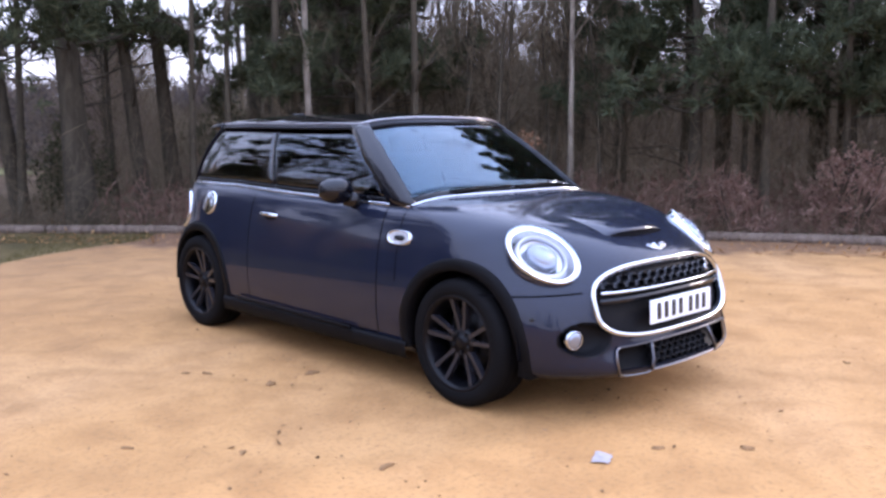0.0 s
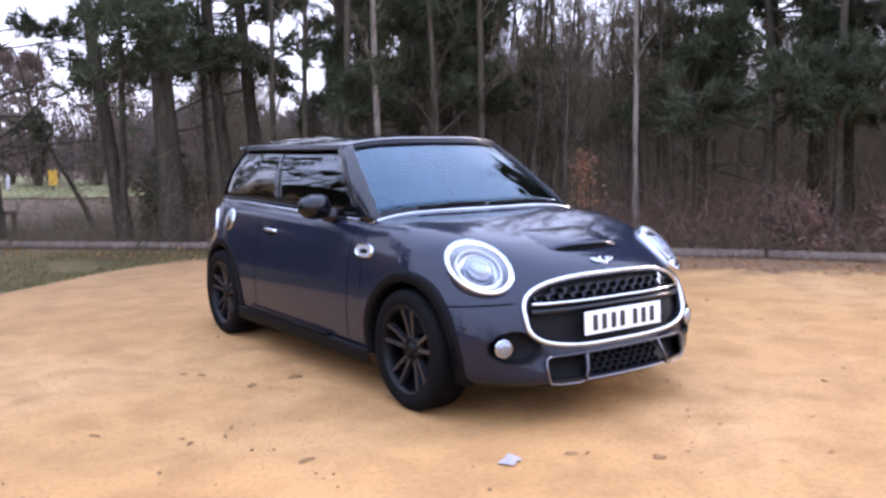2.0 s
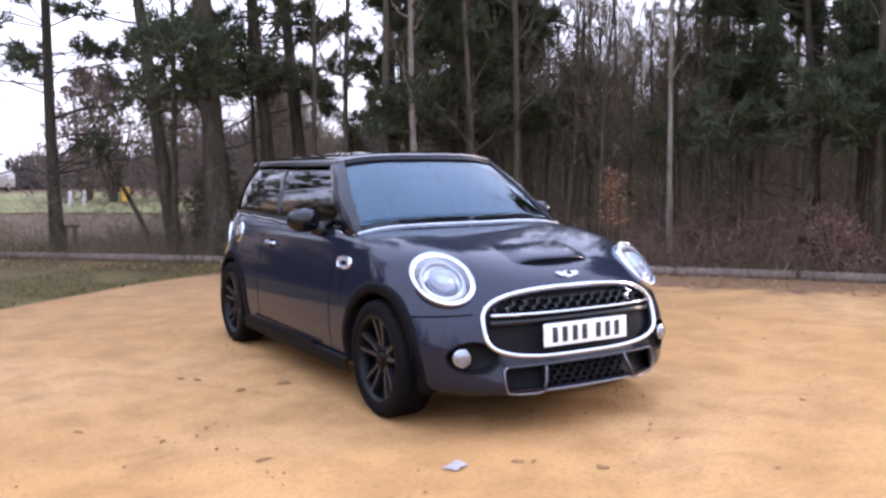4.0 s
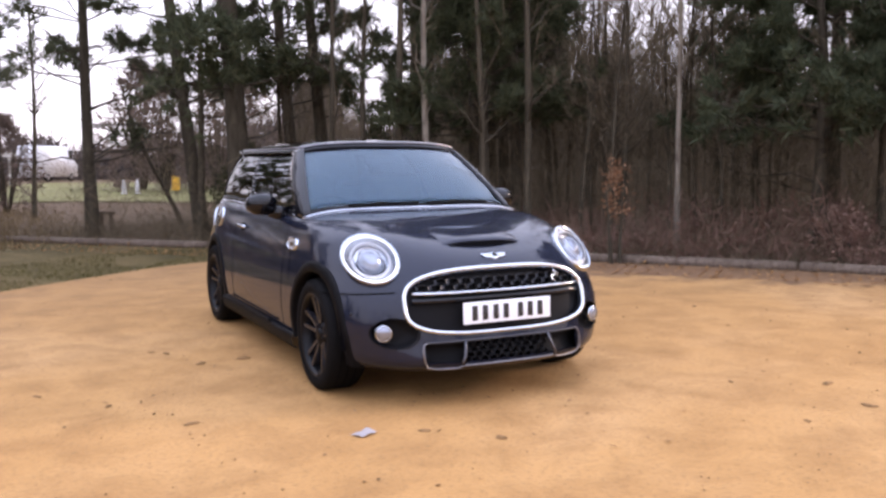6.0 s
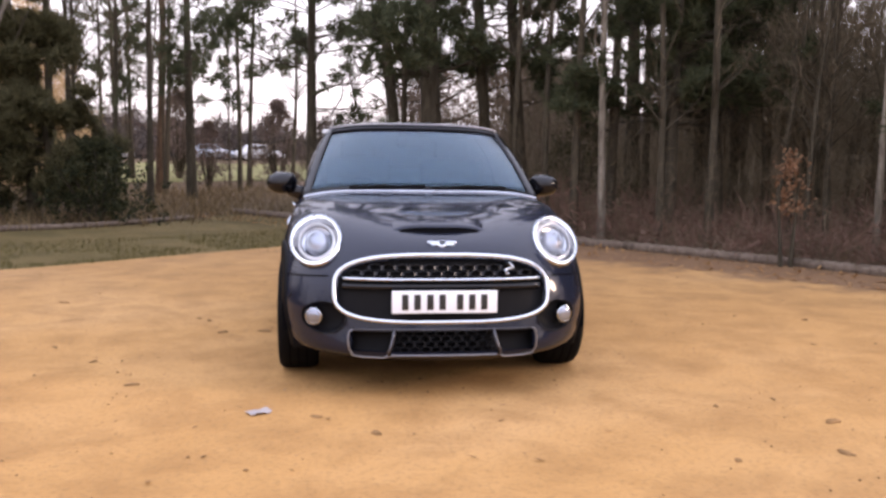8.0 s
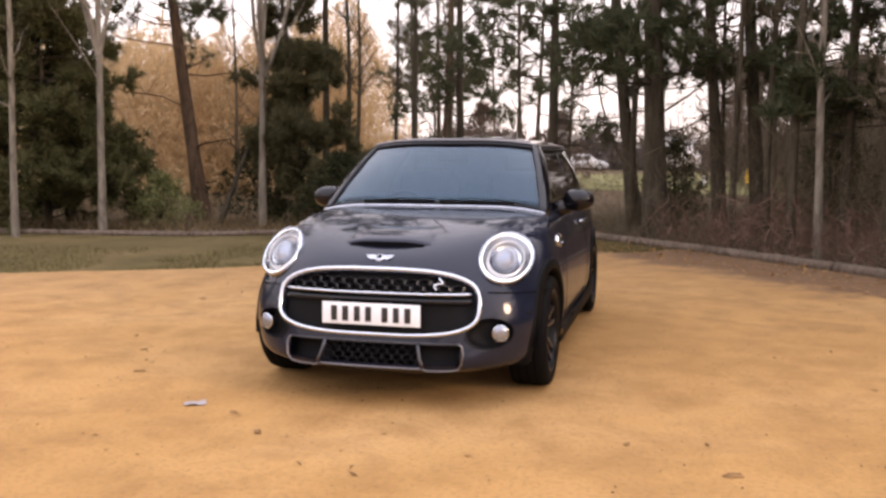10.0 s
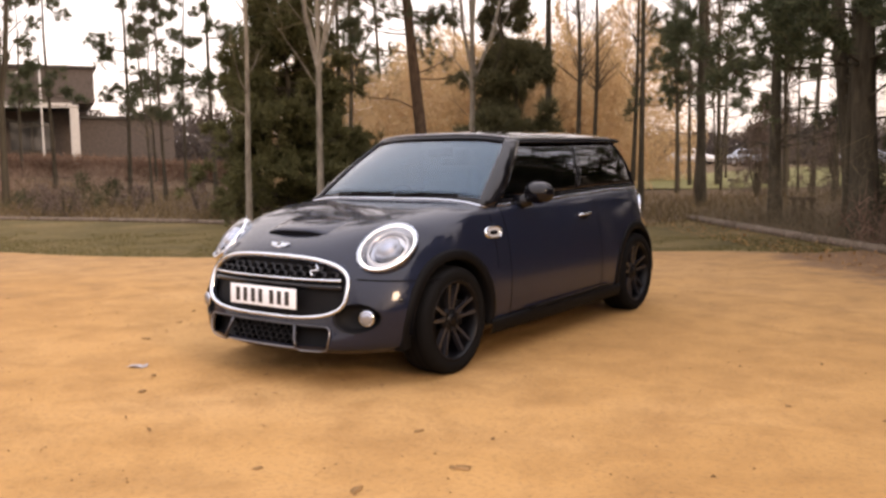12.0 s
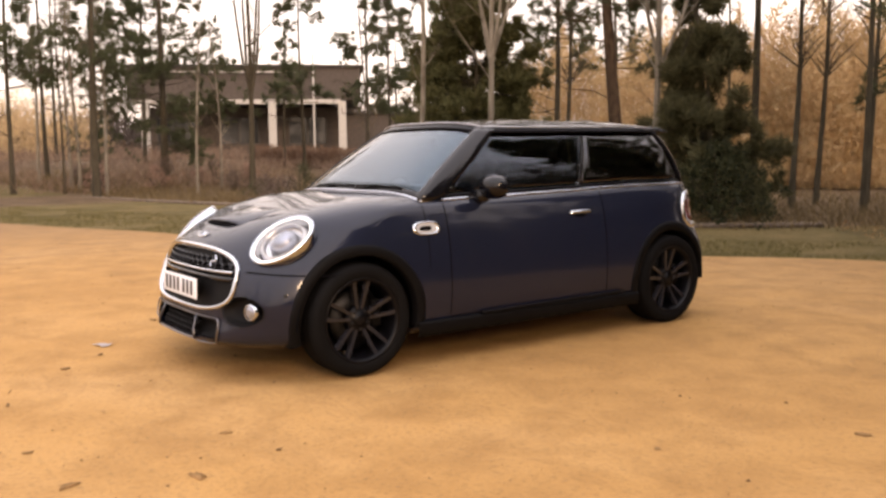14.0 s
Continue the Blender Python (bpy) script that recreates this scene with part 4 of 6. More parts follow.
def build_wheel():
    """A wheel with its face towards +x, centre at the origin."""
    thing = new("wheel")
    turn = Matrix.Rotation(radians(90), 4, "Y")
    bm = bmesh.new()
    rows = [(0.225, -0.10), (0.245, -0.108), (0.285, -0.106), (0.300, -0.092), (0.307, -0.07), (0.307, 0.07), (0.300, 0.092), (0.285, 0.105), (0.262, 0.109), (0.240, 0.106), (0.226, 0.098)]
    lathe(bm, rows, 72, turn)
    # tread grooves
    tyre = part("tyre", bm, RUBBER, thing)
    bm = bmesh.new()
    for x in (-0.045, 0.0, 0.045):
        lathe(bm, [(0.3076, x - 0.005), (0.3082, x), (0.3076, x + 0.005)], 72, turn)
    part("tread_groove", bm, GAP, tyre)
    bm = bmesh.new()
    lathe(bm, [(0.228, 0.090), (0.232, 0.100), (0.226, 0.104), (0.216, 0.098), (0.206, 0.080), (0.198, 0.03), (0.200, -0.09), (0.226, -0.10)], 72, turn)
    rim = part("rim", bm, ALLOY, thing)
    for k in range(5):
        for d in (-1, 1):
            bm = bmesh.new()
            a = 2 * math.pi * k / 5 + math.pi / 2
            cols = []
            for f in (0.0, 0.25, 0.5, 0.75, 1.0):
                r = 0.045 + 0.166 * f
                ang = a + d * (0.26 - 0.03 * f) * (0.9 if f else 0.8)
                half = 0.0090 + 0.003 * (1 - f) + 0.004 * f * f
                depth = 0.062 + 0.026 * f ** 1.4
                ctr = Vector((0, math.cos(ang) * r, math.sin(ang) * r))
                side = Vector((0, -math.sin(ang), math.cos(ang)))
                cols.append([bm.verts.new(ctr + side * o + Vector((x, 0, 0))) for o, x in ((-half, depth - 0.03), (-half * 0.8, depth), (half * 0.8, depth), (half, depth - 0.03))])
            for p, q in zip(cols, cols[1:]):
                for j in range(4):
                    bm.faces.new((p[j], p[(j + 1) % 4], q[(j + 1) % 4], q[j]))
            bm.faces.new(cols[0]), bm.faces.new(cols[-1][::-1])
            part("spoke", bm, SPOKE, rim, smooth=False)
    bm = bmesh.new()
    r = lathe(bm, [(0.078, 0.02), (0.076, 0.052), (0.060, 0.064), (0.034, 0.062), (0.032, 0.070), (0.024, 0.074), (0.004, 0.075)], 40, turn)
    bm.faces.new(r[-1])
    part("hub", bm, ALLOY, rim)
    for k in range(5):
        a = 2 * math.pi * k / 5 + math.pi / 2 + math.pi / 5
        bm = bmesh.new()
        mm = Matrix.Translation((0.058, 0.052 * math.cos(a), 0.052 * math.sin(a))) @ turn
        r = lathe(bm, [(0.010, 0), (0.010, 0.012), (0.007, 0.014), (0.001, 0.012)], 6, mm)
        part("wheel_bolt", bm, STEEL, rim, smooth=False)
    bm = bmesh.new()
    r = lathe(bm, [(0.06, 0.0), (0.15, 0.002), (0.152, -0.012), (0.06, -0.014)], 48, turn)
    part("brake_disc", bm, STEEL, thing)
    bm = bmesh.new()
    box(bm, (-0.0, 0.125, 0.02), (0.07, 0.06, 0.15), 0.012)
    part("brake_caliper", bm, PLASTIC, thing)
    bm = bmesh.new()
    r = lathe(bm, [(0.19, -0.06), (0.10, -0.065), (0.02, -0.065)], 40, turn)
    bm.faces.new(r[-1])
    part("wheel_back", bm, GAP, thing)
    return thing


def build_interior(car):
    bm = bmesh.new()
    cols = []
    for k in range(-12, 13):
        x = 0.655 * k / 12
        cols.append([bm.verts.new((x, y + 0.02 * (k / 12) ** 2, z)) for y, z in ((-0.72, 0.62), (-0.74, 0.90), (-0.60, 0.925), (-0.42, 0.905), (-0.36, 0.86), (-0.40, 0.70), (-0.45, 0.60))])
    for a, b in zip(cols, cols[1:]):
        for k in range(6):
            bm.faces.new((a[k], a[k + 1], b[k + 1], b[k]))
    part("dashboard", bm, CLOTH, car)
    bm = bmesh.new()
    box(bm, (0, 0.45, 0.33), (1.38, 2.3, 0.03), 0.01)
    part("cabin_floor", bm, CLOTH, car)
    bm = bmesh.new()
    box(bm, (0, 0.0, 0.20), (1.22, 3.3, 0.05), 0.02)
    part("underbody", bm, GAP, car)
    for s in (1, -1):
        bm = bmesh.new()
        box(bm, (s * 0.685, 0.30, 0.62), (0.03, 2.0, 0.58), 0.01)
        part("door_card", bm, CLOTH, car)
        bm = bmesh.new()
        box(bm, (s * 0.35, 0.02, 0.55), (0.50, 0.50, 0.18), 0.06, None, 3)
        seat = part("front_seat", bm, CLOTH, car)
        bm = bmesh.new()
        lean = Matrix.Rotation(radians(-18), 4, "X")
        box(bm, (s * 0.35, 0.34, 0.86), (0.48, 0.14, 0.62), 0.06, lean, 3)
        part("seat_back", bm, CLOTH, seat)
        bm = bmesh.new()
        box(bm, (s * 0.35, 0.45, 1.215), (0.26, 0.10, 0.16), 0.045, lean, 3)
        part("head_rest", bm, CLOTH, seat)
    bm = bmesh.new()
    box(bm, (0, 1.02, 0.56), (1.20, 0.50, 0.16), 0.05, None, 3)
    box(bm, (0, 1.30, 0.82), (1.16, 0.14, 0.50), 0.05, Matrix.Rotation(radians(-20), 4, "X"), 3)
    part("rear_seat", bm, CLOTH, car)
    m = Matrix.Translation((-0.35, -0.30, 0.87)) @ Matrix.Rotation(radians(65), 4, "X")
    bm = bmesh.new()
    pts = [m @ Vector((0.175 * math.cos(a), 0.175 * math.sin(a), 0)) for a in (2 * math.pi * k / 40 for k in range(40))]
    sweep(bm, pts, round_section(0.014, 0.014, 8), closed=True, up=m.to_3x3() @ Vector((0, 0, 1)))
    wheel = part("steering_wheel", bm, CLOTH, car)
    bm = bmesh.new()
    box(bm, m @ Vector((0, 0, 0)), (0.16, 0.10, 0.04), 0.015, m.to_3x3().to_4x4())
    box(bm, m @ Vector((0, 0, 0)), (0.34, 0.03, 0.02), 0.008, m.to_3x3().to_4x4())
    part("steering_boss", bm, CLOTH, wheel)
    bm = bmesh.new()
    box(bm, (0, -0.24, 1.265), (0.22, 0.03, 0.065), 0.014)
    part("rear_view_mirror", bm, PLASTIC, car)


PROJ = plain("projector_glass", (0.30, 0.33, 0.40), 0.10, metal=0.7, vary=0.25)
MESH = plain("dark_grille_mesh", (0.029, 0.030, 0.034), 0.3, metal=0.8, vary=0.1, spec=0.4)
TRIM = plain("grey_satin_trim", (0.21, 0.21, 0.23), 0.3, metal=1.0, vary=0.05)
TRIM_DARK = plain("dark_satin_intake_trim", (0.085, 0.085, 0.095), 0.3, metal=1.0, vary=0.05)
LAMPBOWL = plain("lamp_reflector", (0.48, 0.49, 0.52), 0.22, metal=1.0, vary=0.2)


def build_car():
    car = new("hatchback_car")
    tagged(car, "dark grey three-door hatchback with black roof and wheels", "car")
    build_body(car)
    panel_gaps(car)
    build_glasshouse(car)
    build_front(car)
    build_sides(car)
    build_interior(car)
    wheel = build_wheel()
    wheel.parent = car
    wheel.matrix_basis = pose(0.724, -AXLE, WHEEL_Z)
    wheel["label"] = "black twin-spoke alloy wheel with road tyre"
    for x, y, rz in ((0.724, AXLE, 0), (-0.724, -AXLE, 180), (-0.724, AXLE, 180)):
        w = copy_thing(wheel, pose(x, y, WHEEL_Z, 0, 0, rz))
    return car


build_car()


# ---- ground: one rolling sheet, the sand car park, the verge and the timber edging ----
EDGE_WOOD = ((-2.4, 11.1), (0.05, 8.35), (2.1, 6.15), (4.1, 3.65), (5.8, 1.3), (6.8, -0.4), (9.05, -4.05), (14.5, -11.5), (22.0, -24.0))
EDGE_SAND = ((1.6, 6.95), (1.0, 6.15), (0.2, 5.9), (-0.6, 5.5), (-1.3, 4.95), (-2.3, 4.1), (-3.6, 3.0), (-4.8, 2.35), (-7.0, 1.35), (-9.4, 0.85), (-13.0, -0.6), (-20.0, -2.6), (-34.0, -8.0))
EDGE_VERGE = ((-2.4, 11.1), (-2.9, 9.5), (-3.7, 8.3), (-5.2, 7.1), (-7.2, 6.45), (-10.2, 6.3), (-14.0, 5.4), (-18.4, 4.2), (-26.0, 2.4), (-40.0, -2.0))


def hill(x, y):
    """Height of the ground: level round the car, rising gently towards the far buildings."""
    d = max(0.0, min(1.0, (-x - 20.0) / 22.0))
    e = max(0.0, min(1.0, (y - 26.0) / 50.0))
    return 1.1 * d * d * (3 - 2 * d) + 0.25 * e * e * (3 - 2 * e) * (1 - d)


def along(line, step):
    """Points at even steps along a broken line, rounded at its corners."""
    out = []
    pts = [Vector((*p, 0)) for p in line]
    pts = [pts[0] * 2 - pts[1]] + pts + [pts[-1] * 2 - pts[-2]]
    for k in range(1, len(pts) - 2):
        n = max(1, int((pts[k + 1] - pts[k]).length / step))
        out += [catmull(*pts[k - 1 : k + 3], j / n) for j in range(n)]
    return out + [pts[-2]]


SOIL = earth("leafy_woodland_soil", ((0.0546, 0.0364, 0.0218), (0.114, 0.0728, 0.041), (0.173, 0.114, 0.0683)), 1.3, 26.0, 1.0)
TURF = earth("worn_verge_turf", ((0.070, 0.055, 0.020), (0.120, 0.088, 0.034), (0.180, 0.122, 0.056)), 0.8, 30.0, 1.0)
FIELD = earth("pale_winter_field", ((0.112, 0.112, 0.0385), (0.168, 0.154, 0.0595), (0.21, 0.182, 0.084)), 0.25, 9.0, 0.6)

# ground sheet, finer near the car
axis = sorted({round(s * (0.0 + 1.35 * k ** 1.62), 2) for k in range(30) for s in (1, -1)})
verts, faces = [], []
for x in axis:
    for y in axis:
        near = math.hypot(x, y) < 18
        verts.append((x, y, hill(x, y) - (0.012 if near else 0.03)))
q = len(axis)
for i in range(q - 1):
    for j in range(q - 1):
        faces.append((i * q + j, (i + 1) * q + j, (i + 1) * q + j + 1, i * q + j + 1))
tagged(raw_part("ground", verts, faces, SOIL), "leaf-strewn woodland soil", "ground", kind="structure")


def sheet(name, loop, z, mat, label, category, cell=0.8, wobble=0.0):
    """A thin flat sheet filling an outline, laid just over the ground."""
    bm = bmesh.new()
    vs = []
    for k, p in enumerate(loop):
        w = wobble * noise.noise((p.x * 1.7, p.y * 1.7, 3.0)) + wobble * 0.6 * noise.noise((p.x * 6, p.y * 6, 1.0))
        vs.append(bm.verts.new((p.x + w, p.y + w, z + hill(p.x, p.y))))
    f = bm.faces.new(vs)
    bmesh.ops.triangulate(bm, faces=[f])
    ob = part(name, bm, mat, smooth=False)
    return tagged(ob, label, category, kind="structure")


wood_line, sand_line, verge_line = along(EDGE_WOOD, 0.15), along(EDGE_SAND, 0.12), along(EDGE_VERGE, 0.2)
cut = min(range(len(wood_line)), key=lambda k: (wood_line[k] - sand_line[0]).length)
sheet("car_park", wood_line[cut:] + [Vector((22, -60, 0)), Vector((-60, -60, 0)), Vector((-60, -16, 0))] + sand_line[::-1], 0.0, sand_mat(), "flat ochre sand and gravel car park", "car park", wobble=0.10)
sheet("grass_verge", sand_line[:-1] + [Vector((-40, -9, 0))] + verge_line[::-1] + wood_line[: cut + 1], -0.006, TURF, "worn winter grass verge beside the sand", "verge", wobble=0.05)
bm = bmesh.new()
g = bmesh.ops.create_grid(bm, x_segments=24, y_segments=16, size=1)
for v in bm.verts:
    x, y = v.co.x * 12 - 3.5, 45 + v.co.y * 17 + 2.5 * math.sin(v.co.x * 5)
    x += 0.10 * (y - 45)
    v.co = Vector((x, y, hill(x, y) + 0.02))
tagged(part("field", bm, FIELD), "pale green open field beyond the trees", "field", kind="structure")

# timber edging: round logs end to end, half sunk
LOG = bark_mat("weathered_timber_edging", (0.095, 0.070, 0.052), (0.205, 0.157, 0.122), 14.0)


def log_run(line, name, label, group, radius):
    thing = new(name)
    tagged(thing, label, "edging", group, "structure")
    k, step = 0, 14
    while k + step < len(line):
        a, b = line[k], line[k + step]
        if (a - Vector((0, 0, 0))).length > 26:
            break
        bm = bmesh.new()
        pts = [a.lerp(b, 0.01 + 0.98 * f / 6) + Vector((0, 0, radius * 0.35 + 0.006 * noise.noise((k * 0.7, f, 2.0)))) for f in range(7)]
        sweep(bm, pts, round_section(radius, radius * 0.85, 9))
        part("log", bm, LOG, thing)
        k += step
    return thing


log_run(wood_line, "edging", "weathered round timber edging along the wood", "timber edging", 0.085)
log_run(along(EDGE_VERGE, 0.16)[10:], "edging", "pale timber edging behind the grass verge", "timber edging", 0.06)


# ---- trees ----
RNG = random.Random(11)
BARK_DARK = bark_mat("dark_pine_bark", (0.036, 0.0305, 0.0215), (0.088, 0.073, 0.051))
BARK_RED = bark_mat("reddish_pine_bark", (0.045, 0.0285, 0.018), (0.15, 0.09375, 0.0585))
BARK_GREY = bark_mat("grey_brown_bark", (0.043, 0.036, 0.025), (0.094, 0.078, 0.054))
BARK_PALE = bark_mat("pale_birch_bark", (0.105, 0.08625, 0.0675), (0.3, 0.2625, 0.21))
NEEDLES = leaf_mat("dark_pine_needles", (0.046, 0.055, 0.030), (0.075, 0.086, 0.045), (0.114, 0.120, 0.063))
OLIVE = leaf_mat("olive_green_needles", (0.062, 0.062, 0.025), (0.104, 0.100, 0.042), (0.155, 0.143, 0.066))
DEEPGREEN = leaf_mat("deep_green_needles", (0.042, 0.052, 0.028), (0.067, 0.080, 0.043), (0.098, 0.110, 0.060))
IVY = leaf_mat("dull_olive_leaves", (0.040, 0.042, 0.020), (0.066, 0.066, 0.032), (0.105, 0.098, 0.052))
DEEPOLIVE = leaf_mat("brown_green_needles", (0.056, 0.053, 0.026), (0.098, 0.090, 0.044), (0.152, 0.138, 0.072))
HOLLY = leaf_mat("dark_evergreen_leaves", (0.0152, 0.01976, 0.00912), (0.0304, 0.03496, 0.0152), (0.0646, 0.0608, 0.02584))
TWIGS = leaf_mat("bare_brown_twigs", (0.108, 0.083, 0.053), (0.160, 0.125, 0.080), (0.215, 0.170, 0.113))
RUSSET = leaf_mat("dry_russet_leaves", (0.204, 0.09775, 0.03825), (0.306, 0.1615, 0.06375), (0.408, 0.2465, 0.1105))
PINKDRY = leaf_mat("dry_pinkish_stems", (0.152, 0.0988, 0.0722), (0.2432, 0.1596, 0.114), (0.3192, 0.228, 0.1672))
TURFBLADE = leaf_mat("green_grass_blades", (0.054, 0.055, 0.015), (0.102, 0.088, 0.026), (0.170, 0.134, 0.050))


class Soup:
    """Vertices and faces gathered for one mesh."""

    def __init__(self):
        self.v, self.f = [], []

    def tube(self, pts, radii, sides=5):
        base = len(self.v)
        for k, p in enumerate(pts):
            a = pts[max(0, k - 1)]
            b = pts[min(len(pts) - 1, k + 1)]
            t = (b - a).normalized()
            s = t.cross(Vector((0.3, 0.9, 0.31))).normalized()
            w = s.cross(t)
            for j in range(sides):
                an = 2 * math.pi * j / sides
                self.v.append(p + (s * math.cos(an) + w * math.sin(an)) * radii[k])
        for k in range(len(pts) - 1):
            for j in range(sides):
                m = (j + 1) % sides
                self.f.append((base + k * sides + j, base + k * sides + m, base + (k + 1) * sides + m, base + (k + 1) * sides + j))

    def blade(self, p, d, side, length, width):
        """A slim pointed leaf or twig."""
        n = len(self.v)
        self.v += [p - side * width * 0.5, p + side * width * 0.5, p + d * length]
        self.f.append((n, n + 1, n + 2))

    def leaf(self, p, d, side, length, width):
        n = len(self.v)
        self.v += [p, p + d * length * 0.5 + side * width * 0.5, p + d * length, p + d * length * 0.5 - side * width * 0.5]
        self.f.append((n, n + 1, n + 2, n + 3))

    def mesh(self, name, mat, smooth=True):
        me = bpy.data.meshes.new(name)
        me.from_pydata(self.v, [], self.f)
        me.update()
        if smooth:
            me.polygons.foreach_set("use_smooth", [True] * len(me.polygons))
        me.materials.append(mat)
        return me


def rand_dir(rng, up=0.0):
    while True:
        d = Vector((rng.uniform(-1, 1), rng.uniform(-1, 1), rng.uniform(-1, 1)))
        if 0.1 < d.length < 1:
            d.normalize()
            d.z += up
            return d.normalized()


def tuft(soup, p, rng, n, size, width, up=0.2, out=None):
    for _ in range(n):
        d = rand_dir(rng, up)
        if out is not None:
            d = (d + out * 0.8).normalized()
        side = d.cross(rand_dir(rng)).normalized()
        soup.blade(p + rand_dir(rng) * size * 0.25, d, side, size * rng.uniform(0.6, 1.2), width)


def stem_path(rng, h, lean, wob, n=9):
    ph, ph2 = rng.uniform(0, 6), rng.uniform(0, 6)
    return [Vector((lean[0] * f + wob * math.sin(ph + 5 * f) * f, lean[1] * f + wob * math.sin(ph2 + 4 * f) * f, h * f - 0.06 * (f == 0))) for f in (k / (n - 1) for k in range(n))]


def at_path(path, f):
    x = f * (len(path) - 1)
    k = min(int(x), len(path) - 2)
    return path[k].lerp(path[k + 1], x - k)


def tree_thing(name, wood_me, crown_me, label, category="tree", group=""):
    thing = new(name)
    t = new("trunk", wood_me)
    t.parent = thing
    if crown_me is not None:
        c = new("crown", crown_me)
        c.parent = thing
    tagged(thing, label, category, group)
    return thing


def make_pine(seed, h=11.0, r=0.15, first=1.9, limbs=46, mat=None, lean=(0, 0), reach=1.9, tufts=4, dead=10, label="tall pine with dark needle sprays and bare lower trunk", leaf=None, wide=0.026):
    rng = random.Random(seed)
    path = stem_path(rng, h, lean, 0.10)
    wood, crown = Soup(), Soup()
    n = len(path)
    wood.tube(path, [r * (1.25 if k == 0 else 1 - 0.80 * (k / (n - 1))) for k in range(n)], 10)
    for _ in range(limbs + dead):
        isdead = _ >= limbs
        f = rng.uniform(0.12, first / h + 0.3) if isdead else first / h + (0.98 - first / h) * rng.random() ** 1.15
        p = at_path(path, f)
        a = rng.uniform(0, 2 * math.pi)
        ln = reach * (1.05 - 0.75 * f) * rng.uniform(0.55, 1.15)
        rise = rng.uniform(-0.15, 0.35)
        d = Vector((math.cos(a), math.sin(a), rise)).normalized()
        droop = rng.uniform(-0.1, 0.35)
        pts = [p + d * ln * g + Vector((0, 0, droop * ln * g * g * 0.5)) + rand_dir(rng) * 0.06 * ln * (g > 0) for g in (0, 0.3, 0.6, 0.85, 1)]
        wood.tube(pts, [0.022 * (1.1 - f), 0.017, 0.012, 0.008, 0.004], 4)
        for g in (0.35, 0.5, 0.65, 0.8, 0.9, 1.0):
            b = at_path(pts, g)
            for _k in range(2):
                sd = (rand_dir(rng, 0.25) + d * 0.5).normalized()
                tip = b + sd * ln * rng.uniform(0.12, 0.3)
                wood.tube([b, b.lerp(tip, 0.5) + rand_dir(rng) * 0.03, tip], [0.007, 0.005, 0.003], 3)
                if not isdead and g > 0.4:
                    for _t in range(tufts - 2):
                        tuft(crown, b.lerp(tip, rng.uniform(0.4, 1.1)) + rand_dir(rng) * 0.05, rng, 17, 0.20, wide, 0.25, sd)
    return tree_thing("pine_tree", wood.mesh("pine_wood", mat or BARK_DARK), crown.mesh("pine_needles", leaf or NEEDLES, False), label, group="woodland trees")


def make_bare(seed, h=9.0, r=0.06, first=1.6, limbs=26, mat=None, lean=(0, 0), fork=0.0, twig=8, reach=1.0, label="slender bare tree with fine twigs"):
    rng = random.Random(seed)
    wood, crown = Soup(), Soup()
    path = stem_path(rng, h, lean, 0.16)
    stems = [(path, r)]
    if fork:
        b = at_path(path, fork / h)
        for k in range(4):
            a = 1.57 * k + rng.uniform(0, 1.2)
            o = Vector((math.cos(a), math.sin(a), 0)) * rng.uniform(0.7, 1.7)
            pth = [b + o * (g ** 0.7) + Vector((0, 0, (h - fork) * 0.9 * g)) + rand_dir(rng) * 0.05 for g in (0, 0.15, 0.35, 0.6, 0.8, 1)]
            stems.append((pth, r * 0.55))
    for pth, rr in stems:
        n = len(pth)
        wood.tube(pth, [rr * (1.2 if k == 0 and pth is path else 1 - 0.85 * (k / (n - 1))) for k in range(n)], 8)
    for k in range(limbs):
        pth, rr = stems[k % len(stems)]
        f = rng.uniform(first / h if pth is path else 0.1, 0.97)
        p = at_path(pth, f)
        a = rng.uniform(0, 2 * math.pi)
        ln = reach * rng.uniform(0.5, 1.4) * (1.15 - 0.7 * f)
        d = Vector((math.cos(a), math.sin(a), rng.uniform(0.5, 1.4))).normalized()
        pts = [p + d * ln * g + Vector((0, 0, 0.18 * ln * g * g)) + rand_dir(rng) * 0.05 * (g > 0) for g in (0, 0.35, 0.7, 1)]
        wood.tube(pts, [rr * 0.32 * (1.1 - f) + 0.004, rr * 0.2 * (1.1 - f) + 0.004, 0.005, 0.003], 4)
        for _ in range(twig):
            b = at_path(pts, rng.uniform(0.2, 1.0))
            sd = (rand_dir(rng, 0.55) + d * 0.7).normalized()
            crown.blade(b, sd, sd.cross(rand_dir(rng)).normalized(), ln * rng.uniform(0.25, 0.6), 0.012)
            b2 = b + sd * ln * 0.2
            sd2 = (sd + rand_dir(rng) * 0.7).normalized()
            crown.blade(b2, sd2, sd2.cross(rand_dir(rng)).normalized(), ln * rng.uniform(0.2, 0.4), 0.008)
    return tree_thing("bare_tree", wood.mesh("bare_wood", mat or BARK_GREY), crown.mesh("twigs", TWIGS, False), label, group="woodland trees")


